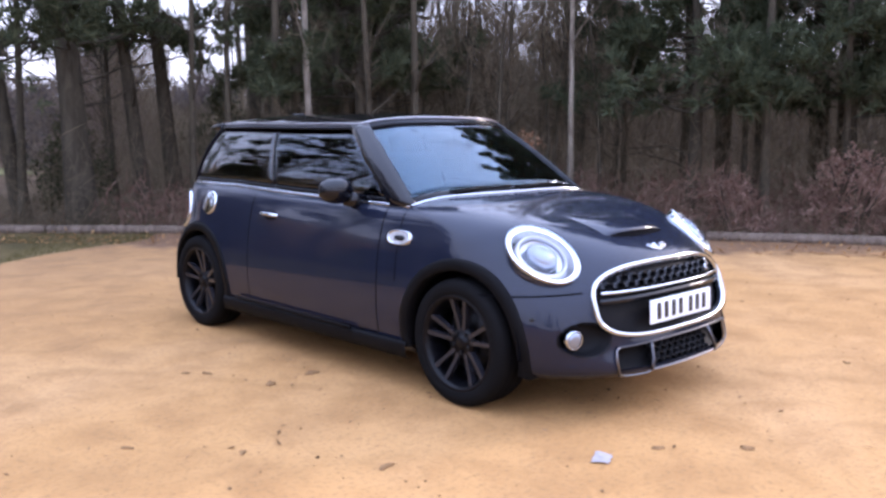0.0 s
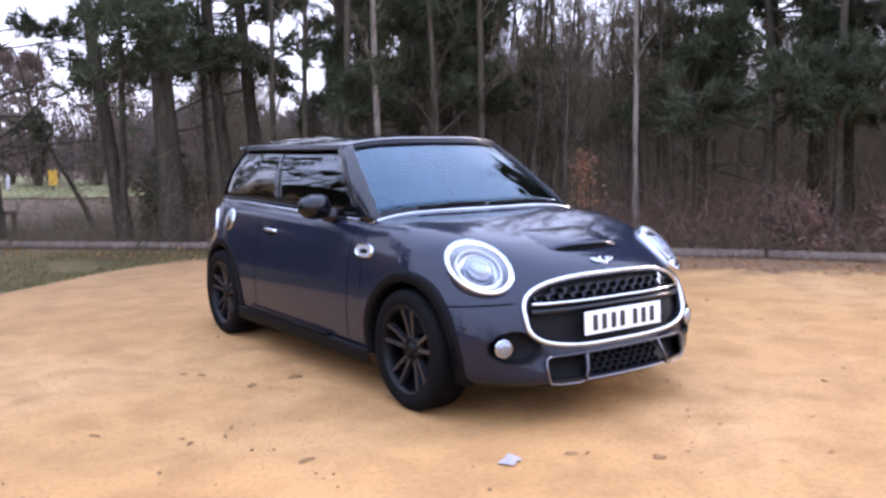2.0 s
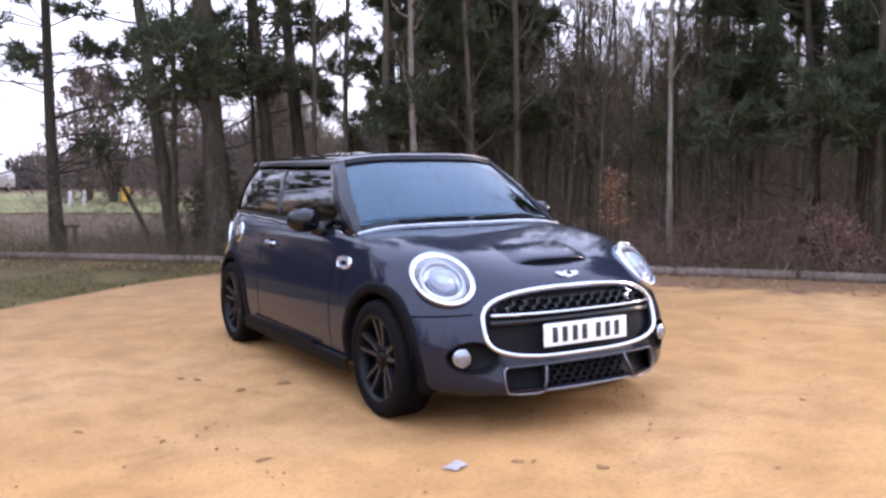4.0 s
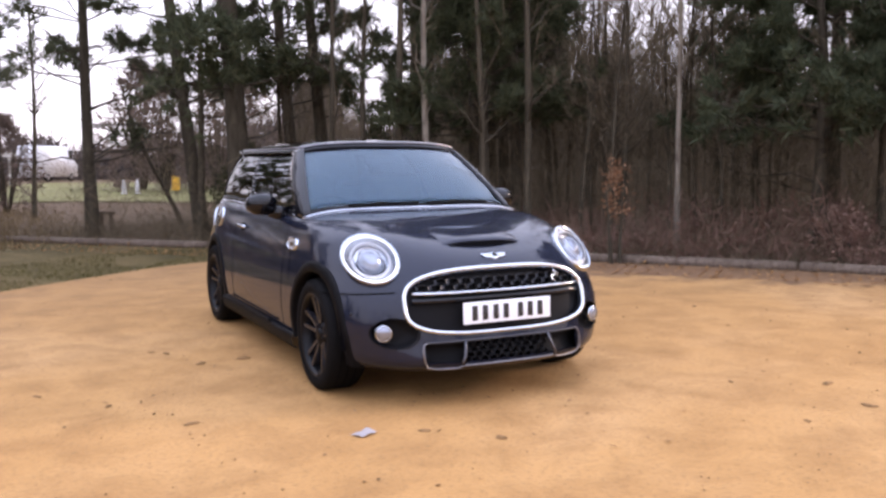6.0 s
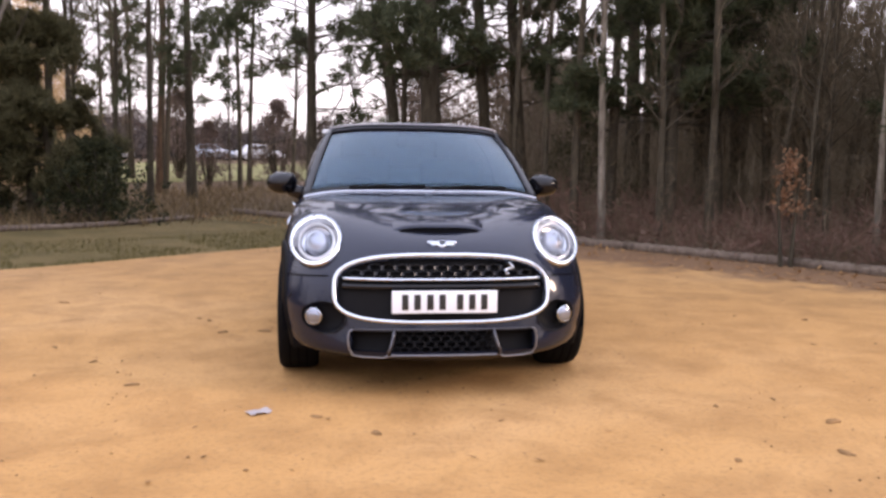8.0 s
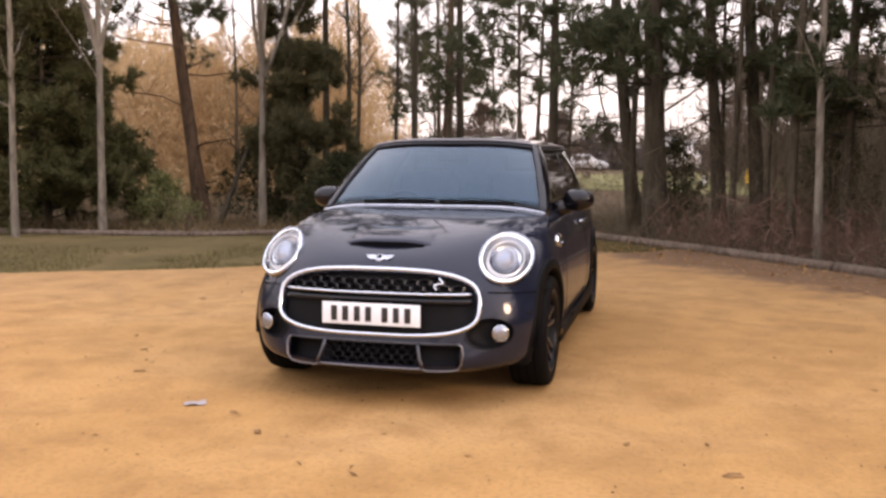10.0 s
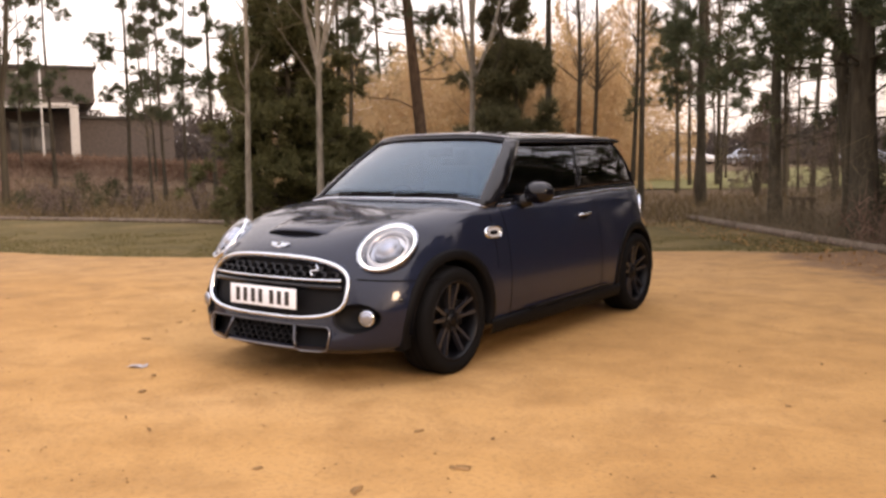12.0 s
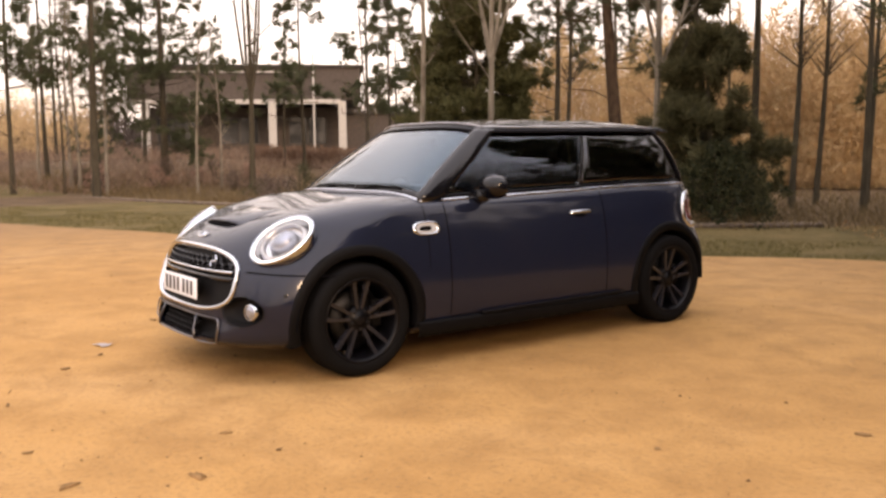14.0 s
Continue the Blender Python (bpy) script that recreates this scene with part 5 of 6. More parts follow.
def make_bush(name, seed, h, rad, leaves, size, leafmat, label, stems=7, shape=0.75, woodmat=None, group="", bare=0.0):
    """A rounded or conical shrub: stems from the ground, and leaves in clumps round their ends."""
    rng = random.Random(seed)
    wood, crown = Soup(), Soup()
    clumps = []
    for _ in range(stems):
        a, t = rng.uniform(0, 6.28), rng.uniform(0.3, 1.0)
        tip = Vector((math.cos(a) * rad * 0.55 * t, math.sin(a) * rad * 0.55 * t, h * rng.uniform(0.6, 0.98)))
        pts = [Vector((tip.x * g * 0.9 + 0.05 * math.cos(a), tip.y * g * 0.9 + 0.05 * math.sin(a), tip.z * g - 0.05 * (g == 0))) for g in (0, 0.3, 0.6, 1)]
        wood.tube(pts, [0.02 + 0.008 * h, 0.015 + 0.006 * h, 0.012 + 0.002 * h, 0.006], 5)
    while len(clumps) < leaves // 26:
        f = bare + (1 - bare) * rng.random() ** 0.85
        rr = rad * (1 - f ** (1 / max(0.15, 1 - shape)) if shape < 0.9 else (1 - f) ** 0.8) * (0.78 + 0.35 * noise.noise((f * 4, len(clumps) * 0.37, seed)))
        rr = max(rr, 0.12 * rad)
        a = rng.uniform(0, 6.28)
        q = rr * rng.random() ** 0.45
        lump = 1 + 0.35 * noise.noise((math.cos(a) * 1.5, math.sin(a) * 1.5, f * 3 + seed))
        clumps.append((Vector((math.cos(a) * q * lump, math.sin(a) * q * lump, h * (0.03 + 0.97 * f))), Vector((math.cos(a), math.sin(a), 0.35))))
    for c, out in clumps:
        for _ in range(26):
            d = (rand_dir(rng, 0.15) + out * 0.5).normalized()
            crown.leaf(c + rand_dir(rng) * rng.uniform(0, 0.20), d, d.cross(rand_dir(rng)).normalized(), size * rng.uniform(0.7, 1.3), size * 0.55)
    return tree_thing(name, wood.mesh("shrub_stems", woodmat or BARK_DARK), crown.mesh("shrub_leaves", leafmat, False), label, "shrub", group)


def put(thing, x, y, turn=0.0, scale=1.0):
    thing.matrix_basis = pose(x, y, hill(x, y), 0, 0, turn) @ Matrix.Scale(scale, 4)
    return thing


def again(thing, x, y, turn, scale=1.0):
    t = copy_thing(thing, pose(x, y, hill(x, y), 0, 0, turn))
    t.scale = (scale, scale, scale)
    return t


# single trees that stand out
put(make_pine(21, 12, 0.19, 2.3, 34, BARK_DARK, (-0.5, 0.2), 2.3, 5, label="thick dark pine trunk with ragged lower branches"), 1.17, 8.40, 0)
put(make_pine(22, 11, 0.125, 2.6, 30, BARK_DARK, (-1.3, 0.1), 2.0, 5), 0.80, 9.75, 0)
put(make_pine(23, 11, 0.12, 2.3, 34, BARK_DARK, (-0.9, 0.1), 1.4, 4, label="leaning dark pine with thin crown"), 2.78, 8.72, 0)
put(make_pine(24, 11, 0.11, 2.2, 34, BARK_DARK, (-0.8, 0.2), 1.8, 5), 2.18, 8.56, 0)
put(make_pine(27, 12, 0.15, 5.2, 34, BARK_DARK, (-0.2, 0.1), 2.0, 5), 5.35, 10.5, 0)
put(make_pine(25, 10, 0.115, 1.9, 32, BARK_DARK, (0.15, 0.0), 2.6, 5, dead=16, label="open pine with long bare side branches"), -0.87, 11.32, 200)
put(make_pine(26, 11, 0.16, 3.6, 46, BARK_RED, (-1.7, 0.4), 2.5, label="leaning reddish pine trunk"), -8.2, 10.6, 0)
put(make_bare(31, 9, 0.042, 2.2, 22, BARK_PALE, label="thin pale birch stem at the wood's edge"), 5.76, 3.30)
put(make_bare(32, 10, 0.075, 1.8, 34, BARK_PALE, fork=2.7, reach=1.1, label="pale birch forking above head height"), -6.1, 9.15, 30)
put(make_bare(48, 3.4, 0.06, 1.8, 7, BARK_DARK, (1.5, 0.2), reach=0.6, label="short dark stem leaning against the light"), -7.1, 9.3)
put(make_bare(33, 10, 0.066, 2.2, 44, BARK_PALE, fork=2.9, reach=1.3, label="pale birch with a spreading forked crown"), -7.75, 6.6, 120)
put(make_bare(34, 9, 0.06, 1.8, 28, BARK_PALE, label="slim pale birch beside a dark evergreen"), -8.75, 5.75, 220)
put(make_bare(35, 9, 0.06, 1.3, 26, BARK_GREY), 4.49, 5.06, 50)
for x, y, k in ((3.87, 5.1, 36), (3.2, 5.5, 37), (2.92, 5.95, 38), (2.7, 6.75, 39), (2.25, 7.0, 40)):
    put(make_bare(k, 8.5, RNG.uniform(0.035, 0.07), 1.5, 22, BARK_PALE if k == 37 else BARK_GREY, reach=0.9), x, y + 0.15, 40 * k)
put(make_bare(41, 3.2, 0.055, 1.5, 8, BARK_DARK, (-1.3, 0.2), reach=0.6, label="short leaning dead sapling"), 0.95, 12.4, 0)
put(make_pine(42, 11, 0.12, 2.0, 38, BARK_DARK, (0.2, 0.1), 2.0), -3.85, 15.8, 80)
tall = put(make_pine(47, 11, 0.09, 4.7, 56, BARK_DARK, (0.2, 0.1), 2.6, 5, 0, "tall pine with a full crown behind an evergreen"), -6.0, 12.0, 0)
again(tall, -10.2, 9.0, 140, 1.0)
put(make_pine(43, 12, 0.12, 3.0, 30, BARK_RED, (0.3, 0.2), 1.8), -5.3, 19.6, 0)
put(make_bare(44, 11, 0.08, 2.5, 34, BARK_GREY, reach=1.3), -7.3, 23.2, 10)
put(make_bare(45, 12, 0.07, 3, 26, BARK_GREY), -4.34, 13.3, 70)
put(make_pine(46, 12, 0.15, 1.1, 92, BARK_DARK, (0.3, 0.0), 3.2, 6, label="broad dark pine standing alone on the verge"), -27.4, 7.2, 0, 0.95)
# evergreen bushes
put(make_pine(49, 6.2, 0.09, 2.9, 24, BARK_DARK, (-0.5, 0.1), 1.25, 5, 0, "dark bushy pine rising behind a lower evergreen", DEEPOLIVE), -5.75, 10.25)
put(make_pine(51, 3.4, 0.07, 0.2, 74, BARK_DARK, (-0.2, 0.1), 1.32, 5, 0, "young bushy olive-green evergreen clothed to the ground", DEEPOLIVE), -5.3, 9.85)
put(make_pine(52, 4.9, 0.08, 0.15, 170, BARK_DARK, (-0.2, 0.1), 1.75, 5, 0, "wide bushy olive-green evergreen behind pale birches", OLIVE, 0.040), -9.95, 8.0)
put(make_bush("evergreen_bush", 53, 2.0, 1.5, 6000, 0.075, HOLLY, "low dark evergreen thicket", 8, 0.6), -6.6, 10.6)
for k, (x, y, h, w) in enumerate(((1.45, 9.4, 1.6, 0.75), (3.9, 9.3, 2.0, 1.1))):
    put(make_bush("ivy_bush", 150 + k, h, w, 3400, 0.07, IVY, "dull olive evergreen bush between the pine trunks", 7, 0.6), x, y, 50 * k)
put(make_bush("evergreen_bush", 156, 1.3, 1.3, 4200, 0.07, HOLLY, "low dark evergreen mound at the verge", 8, 0.6), -4.3, 8.7)
bough = put(make_pine(57, 4.8, 0.11, 1.5, 52, BARK_DARK, (0.1, 0.1), 2.5, 6, 4, "broad dark green pine with low spreading boughs", DEEPGREEN), 7.43, 2.45, 0)
again(bough, 8.8, 0.8, 130, 0.95)
dark = put(make_pine(58, 9.5, 0.10, 2.2, 44, BARK_DARK, (0.1, 0.2), 1.5, 5, 8, "dark pine crowded among bare stems"), 4.7, 7.0)
again(dark, 5.7, 7.7, 100, 1.05)
for x, y, turn, size in ((6.6, 8.7, 30, 1.0), (7.5, 10.4, 260, 1.0), (5.3, 6.6, 60, 1.0), (3.65, 6.75, 210, 0.85), (4.3, 6.0, 320, 0.9)):
    again(dark, x, y, turn, size)
FADED = leaf_mat("faded_russet_leaves", (0.19, 0.095, 0.050), (0.29, 0.155, 0.085), (0.39, 0.235, 0.140))
put(make_bush("russet_sapling", 54, 1.16, 0.18, 380, 0.05, FADED, "beech sapling holding dry orange leaves", 3, 0.5, bare=0.55), 4.45, 2.93)
BLUSH = leaf_mat("pale_pinkish_dry_leaves", (0.21, 0.125, 0.096), (0.31, 0.192, 0.150), (0.41, 0.275, 0.22))
put(make_bush("dry_shrub", 55, 1.0, 1.0, 2200, 0.065, BLUSH, "dry pinkish-brown shrub behind the edging", 9, 0.6), 7.65, 0.3)
put(make_bush("dry_shrub", 56, 0.65, 0.9, 1200, 0.06, BLUSH, "low dry pinkish-brown shrub behind the edging", 8, 0.6), 6.8, 1.5)

# the wood behind the edging
pines = [make_pine(60 + k, RNG.uniform(10, 13), RNG.uniform(0.08, 0.13), RNG.uniform(2.4, 4.0), 30, BARK_DARK, (RNG.uniform(-0.5, 0.5), RNG.uniform(-0.5, 0.5)), 2.1) for k in range(4)]
bares = [make_bare(70 + k, RNG.uniform(8, 11), RNG.uniform(0.035, 0.075), RNG.uniform(1.0, 2.2), 34, BARK_GREY, (RNG.uniform(-0.4, 0.4), RNG.uniform(-0.4, 0.4)), twig=9, reach=1.15) for k in range(6)]
thin = [make_bare(130 + k, 4.4 + 0.5 * k, 0.030 + 0.006 * k, 1.2, 24, BARK_GREY, (RNG.uniform(-0.3, 0.3), RNG.uniform(-0.3, 0.3)), twig=18, reach=0.75, label="thin dark bare stem among many in the wood") for k in range(3)]
used = set()


def plant(kind, x, y):
    t = RNG.uniform(0, 360)
    s = RNG.uniform(0.85, 1.15)
    if kind not in used:
        used.add(kind)
        return put(kind, x, y, t, s)
    return again(kind, x, y, t, s)


def in_ride(x, y):
    """A narrow clear ride that runs back through the wood."""
    return abs((x + 3.2) * 0.891 - (y + 4.7) * 0.454) < 0.9


def in_gap(x, y):
    """A part of the wood with no needle crowns, only bare stems."""
    return 37.5 < math.degrees(math.atan2(y + 3.0, x + 1.0)) < 54.0 and y > 1.0


n_wood = Vector((0.76, 0.65, 0))
for k in range(52):
    base = wood_line[int(RNG.uniform(0.05, 0.66) * (len(wood_line) - 1))]
    deep = 0.7 + 11.0 * RNG.random() ** 1.1
    p = base + n_wood * deep
    if (p.y > 10.5 and p.x < 2.5) or p.y < -1.2 or in_ride(p.x, p.y):
        continue
    tree = plant(RNG.choice(thin) if in_gap(p.x, p.y) else RNG.choice(pines) if k % 7 == 0 else RNG.choice(bares), p.x, p.y)
    # pines at the wood's near end are shrunk to thin the windscreen's reflection
    if k % 7 == 0 and p.y < 4:
        tree.scale *= 0.70
for k in range(20):
    x, y = RNG.uniform(3.2, 19), RNG.uniform(9.5, 27)
    if x < 3.2 + 0.30 * (y - 9.5) or in_ride(x, y):
        continue
    plant(RNG.choice(thin) if in_gap(x, y) else RNG.choice(pines) if k % 5 == 0 else RNG.choice(bares), x, y)
# darker pines close behind the edging, with low sprays
low = [make_pine(90 + k, RNG.uniform(9, 11), 0.10, 1.4, 44, BARK_DARK, (0.2, -0.2), 2.3, 4, 4, "dark pine with low drooping green sprays") for k in range(3)]
for x, y in ((9.9, -0.8), (12.0, 0.5)):
    plant(RNG.choice(low), x, y)
for x, y in ((6.0, 8.9), (7.4, 11.6), (8.4, 13.0)):
    plant(RNG.choice(pines), x, y)
high = make_pine(97, 13, 0.13, 5.6, 60, BARK_DARK, (0.2, 0.3), 2.8, 5, 8, "tall pine with its crown high above a bare trunk")
for x, y in ((14.0, 3.6), (7.6, 11.5)):
    plant(high, x, y)
full = put(make_pine(98, 9.6, 0.11, 4.3, 62, BARK_DARK, (0.1, 0.1), 2.6, 4, 4, "tall pine with a dense crown above a bare trunk", wide=0.045), 9.9, 0.0)
for x, y, turn, size in ((9.7, 1.3, 80, 1.0), (9.5, 2.5, 160, 0.97), (9.1, 3.6, 250, 0.9), (11.8, 0.7, 20, 1.08), (11.5, 2.4, 120, 1.06), (11.0, 4.0, 300, 1.0)):
    again(full, x, y, turn, size)
# trees beyond the verge
for k in range(17):
    x = RNG.uniform(-24, -2.5)
    y = RNG.uniform(15, 29) + (4 if x > -6 else 0) + (6 if x < -15 else 0)
    y += 12 if -12 < x < -6 else 0
    plant(RNG.choice(bares) if k % 4 else RNG.choice(pines), x, y)
for x, y in ((-13.4, 10.6), (-17.5, 10.0), (-36, 3.0)):
    plant(RNG.choice(bares), x, y)
for x, y in ((-15.5, 15.5), (-37, 9.5), (-41, 6.5), (-38, 1.5)):
    plant(RNG.choice(pines), x, y)
airy = [make_pine(110 + k, 8.5 + k, 0.075, 3.0, 26, BARK_DARK, (0.2, 0.1), 1.7, 4, 6, "slim open pine with sparse needle tufts") for k in range(3)]
for x, y in ((-28.8, 18.4), (-24.9, 16.9), (-19.6, 14.0), (-24.2, 13.9), (-20.4, 12.6), (-27.2, 12.8), (-24.7, 1.6), (-30.4, 3.8), (-33.5, 15.0), (-29.0, -1.5)):
    plant(RNG.choice(airy), x, y)
slim = make_bare(116, 6.5, 0.055, 1.8, 16, BARK_PALE, (0.1, 0.1), reach=0.7, label="slim pale birch sapling behind the verge")
for x, y in ((-27.9, 3.0), (-26.0, 3.6), (-25.7, 3.8), (-23.3, 4.0), (-22.0, 6.4), (-24.5, 8.2)):
    plant(slim, x, y)
put(make_bare(115, 11, 0.10, 2.4, 40, BARK_GREY, fork=3.2, reach=1.9, label="spreading bare tree before the far building"), -22.6, 8.5)
for x, y in ((-3.2, 24.0),):
    plant(RNG.choice(airy), x, y)
for x, y in ((-6.5, 15.2), (-5.7, 15.9), (-6.1, 13.6)):
    plant(bares[2], x, y)
for x, y in ((6.6, 10.2),):
    plant(RNG.choice(pines), x, y)
SPRING = leaf_mat("fresh_yellow_green_leaves", (0.13, 0.14, 0.055), (0.21, 0.22, 0.09), (0.30, 0.30, 0.14))
put(make_bush("spring_shrub", 58, 0.9, 0.9, 2600, 0.07, SPRING, "low yellow-green leafy shrub behind the verge", 7, 0.6), -7.9, 8.6)
FUZZ = leaf_mat("fine_brown_twig_ends", (0.11, 0.078, 0.062), (0.155, 0.112, 0.09), (0.20, 0.15, 0.12))
fuzzy = make_bush("bare_shrub", 59, 3.3, 1.7, 6500, 0.085, FUZZ, "tall bare brown shrub with dense fine twigs", 12, 0.55)
for x, y, size in ((4.6, 15.6, 1.0), (5.4, 17.8, 1.1), (5.2, 41.0, 1.9), (7.6, 39.5, 1.8), (4.6, 45.0, 2.1), (10.0, 43.0, 2.0)):
    again(fuzzy, x, y, 70 * x, size)
put(fuzzy, 6.4, 19.5, 20, 1.2)
for x, y, size in ((-2.2, 23.0, 0.85), (-6.6, 31.0, 1.1), (-4.2, 21.5, 0.62)):
    again(fuzzy, x, y, 50 * x, size)
for x, y in ((-5.0, 18.8), (-3.2, 20.8), (-1.6, 19.4), (-6.9, 26.4), (-12.2, 19.6)):
    plant(bares[1 + int(-x) % 4], x, y)
# trees that close the place behind the camera
for k in range(26):
    a = radians(RNG.uniform(165, 322))
    d = RNG.uniform(22, 36)
    plant(RNG.choice(pines) if k % 2 else RNG.choice(bares), d * math.cos(a), d * math.sin(a))
for k in range(2):
    plant(RNG.choice(pines), RNG.uniform(13, 18), RNG.uniform(-1.5, 2.5))
# many thin stems where no crowns close the view of the sky
for k in range(52):
    a, d = radians(RNG.uniform(37, 55)), RNG.uniform(9.8, 19.0)
    plant(RNG.choice(thin), -1.0 + d * math.cos(a), -3.0 + d * math.sin(a))

# a kind that no place has drawn yet stands deep in the wood
for k, kind in enumerate([t for t in pines + bares + low + airy + [high, slim] if t not in used]):
    plant(kind, 13.0 + 1.3 * k, 9.0 + 1.7 * k)


# ---- undergrowth and grass, too many to count ----
def stuff(name, soup, mat, label, category):
    ob = new(name, soup.mesh(name, mat, False))
    return tagged(ob, label, category, kind="stuff")


rng = random.Random(5)
brush = Soup()
for k in range(170000):
    base = wood_line[int(rng.uniform(0.0, 0.7) * (len(wood_line) - 1))]
    deep = 0.25 + 14.0 * rng.random() ** 1.25
    p = base + n_wood * deep + Vector((rng.uniform(-0.6, 0.6), rng.uniform(-0.6, 0.6), 0))
    tall = rng.random() < 0.45 + 0.03 * deep
    z = (1.7 if in_ride(p.x, p.y) else min(3.6, 0.7 + 0.8 * deep)) * rng.random() ** 1.5 if tall else 0
    d = rand_dir(rng, 0.55 if tall else 0.7)
    brush.blade(Vector((p.x, p.y, z)), d, d.cross(rand_dir(rng)).normalized(), rng.uniform(0.2, 0.7) if tall else rng.uniform(0.15, 0.7), rng.uniform(0.004, 0.0075 + 0.0005 * deep))
for k in range(45000):
    x, y = rng.uniform(2.2, 19), rng.uniform(8.5, 28)
    if x < 2.4 + 0.30 * (y - 9.5):
        continue
    tall = rng.random() < 0.55
    d = rand_dir(rng, 1.5 if tall else 0.9)
    brush.blade(Vector((x, y, (1.7 if in_ride(x, y) else 3.6) * rng.random() ** 1.5 if tall else 0)), d, d.cross(rand_dir(rng)).normalized(), rng.uniform(0.25, 0.9), rng.uniform(0.008, 0.022))
for k in range(70000):
    base = wood_line[int(rng.uniform(0.04, 0.7) * (len(wood_line) - 1))]
    p = base + n_wood * (2.6 + 8.0 * rng.random()) + Vector((rng.uniform(-0.6, 0.6), rng.uniform(-0.6, 0.6), 0))
    if (p.y > 9.5 and p.x < 2.4 + 0.30 * (p.y - 9.5)) or in_ride(p.x, p.y):
        continue
    d = rand_dir(rng, 1.2)
    brush.blade(Vector((p.x, p.y, 0.2 + 3.0 * rng.random() ** 1.15)), d, d.cross(rand_dir(rng)).normalized(), rng.uniform(0.3, 0.8), rng.uniform(0.005, 0.011))
stuff("brushwood", brush, TWIGS, "tangled bare brown brushwood under the trees", "undergrowth")

bracken = Soup()
for k in range(32000):
    base = wood_line[int(rng.uniform(0.12, 0.66) * (len(wood_line) - 1))]
    p = base + n_wood * (0.2 + 4.5 * rng.random() ** 1.3) + Vector((rng.uniform(-0.3, 0.3), rng.uniform(-0.3, 0.3), 0))
    lump = 0.5 + 0.8 * noise.noise((p.x * 0.9, p.y * 0.9, 4.0))
    if lump < 0.12:
        continue
    d = rand_dir(rng, 0.6)
    bracken.blade(Vector((p.x, p.y, lump * 0.9 * rng.random() ** 1.4)), d, d.cross(rand_dir(rng)).normalized(), rng.uniform(0.12, 0.45), rng.uniform(0.008, 0.024))
BRACKEN = leaf_mat("dead_red_brown_bracken", (0.155, 0.090, 0.066), (0.22, 0.132, 0.098), (0.29, 0.185, 0.14))
stuff("bracken", bracken, BRACKEN, "dead red-brown bracken along the wood's edge", "undergrowth")

scrub = Soup()
for k in range(26000):
    f = rng.random()
    base = verge_line[int(f * (len(verge_line) - 1) * 0.8)]
    p = base + Vector((rng.uniform(-1.5, 1.5), 0.35 + 13 * rng.random() ** 1.5, 0))
    d = rand_dir(rng, 1.3)
    scrub.blade(Vector((p.x, p.y, hill(p.x, p.y))), d, d.cross(rand_dir(rng)).normalized(), rng.uniform(0.08, 0.42), rng.uniform(0.008, 0.02))
DRYBROWN = leaf_mat("dead_brown_grass", (0.085, 0.060, 0.030), (0.150, 0.105, 0.052), (0.235, 0.168, 0.088))
stuff("dry_scrub", scrub, DRYBROWN, "dead brown grass and scrub behind the verge", "undergrowth")

blades = Soup()
for k in range(30000):
    base = sand_line[int(rng.random() ** 1.0 * (len(sand_line) - 1) * 0.62)]
    far = 0.03 + 3.8 * rng.random() ** 1.3
    p = base + Vector((0.35 * far, far, 0)) * 0.95 + Vector((rng.uniform(-0.1, 0.1), rng.uniform(-0.1, 0.1), 0))
    if noise.noise((p.x * 0.9, p.y * 0.9, 7.0)) < -0.18:
        continue
    d = rand_dir(rng, 1.4)
    blades.blade(Vector((p.x, p.y, -0.004)), d, d.cross(rand_dir(rng)).normalized(), rng.uniform(0.02, 0.065), rng.uniform(0.004, 0.009))
stuff("verge_grass", blades, TURFBLADE, "short tufted winter grass on the verge", "grass")

litter = Soup()
for k in range(9000):
    base = wood_line[int(rng.uniform(0.0, 0.66) * (len(wood_line) - 1))]
    p = base + n_wood * (-1.2 + 5.6 * rng.random() ** 1.4)
    d = rand_dir(rng)
    d.z *= 0.25
    d.normalize()
    litter.leaf(Vector((p.x, p.y, 0.012)), d, d.cross(Vector((0, 0, 1))).normalized(), rng.uniform(0.04, 0.09), 0.04)
stuff("leaf_litter", litter, RUSSET, "fallen brown leaves under the trees", "leaves")

# far woods: a hazy belt of stems and twigs all round
FARWOOD = leaf_mat("distant_winter_wood", (0.057, 0.04408, 0.03952), (0.0798, 0.06384, 0.05624), (0.1102, 0.08968, 0.076))
FARRUSSET = leaf_mat("distant_russet_trees", (0.480, 0.325, 0.170), (0.560, 0.400, 0.225), (0.630, 0.475, 0.290))
belt = Soup()
for k in range(110000):
    a = radians(rng.uniform(-35, 205))
    d = rng.uniform(82, 120)
    top = (6.2 if a < 1.35 else 3.8) + 2.4 * noise.noise((a * 9, 0.5, 1.0)) + 2 * noise.noise((a * 40, 0.5, 4.0))
    z = top * rng.random() ** 1.3
    dr = rand_dir(rng, 0.8)
    x, y = d * math.cos(a), d * math.sin(a)
    belt.blade(Vector((x, y, z - 0.5 + hill(x, y))), dr, dr.cross(rand_dir(rng)).normalized(), rng.uniform(0.7, 2.2), rng.uniform(0.22, 0.5) * (1.3 - 0.8 * z / (top + 0.1)))
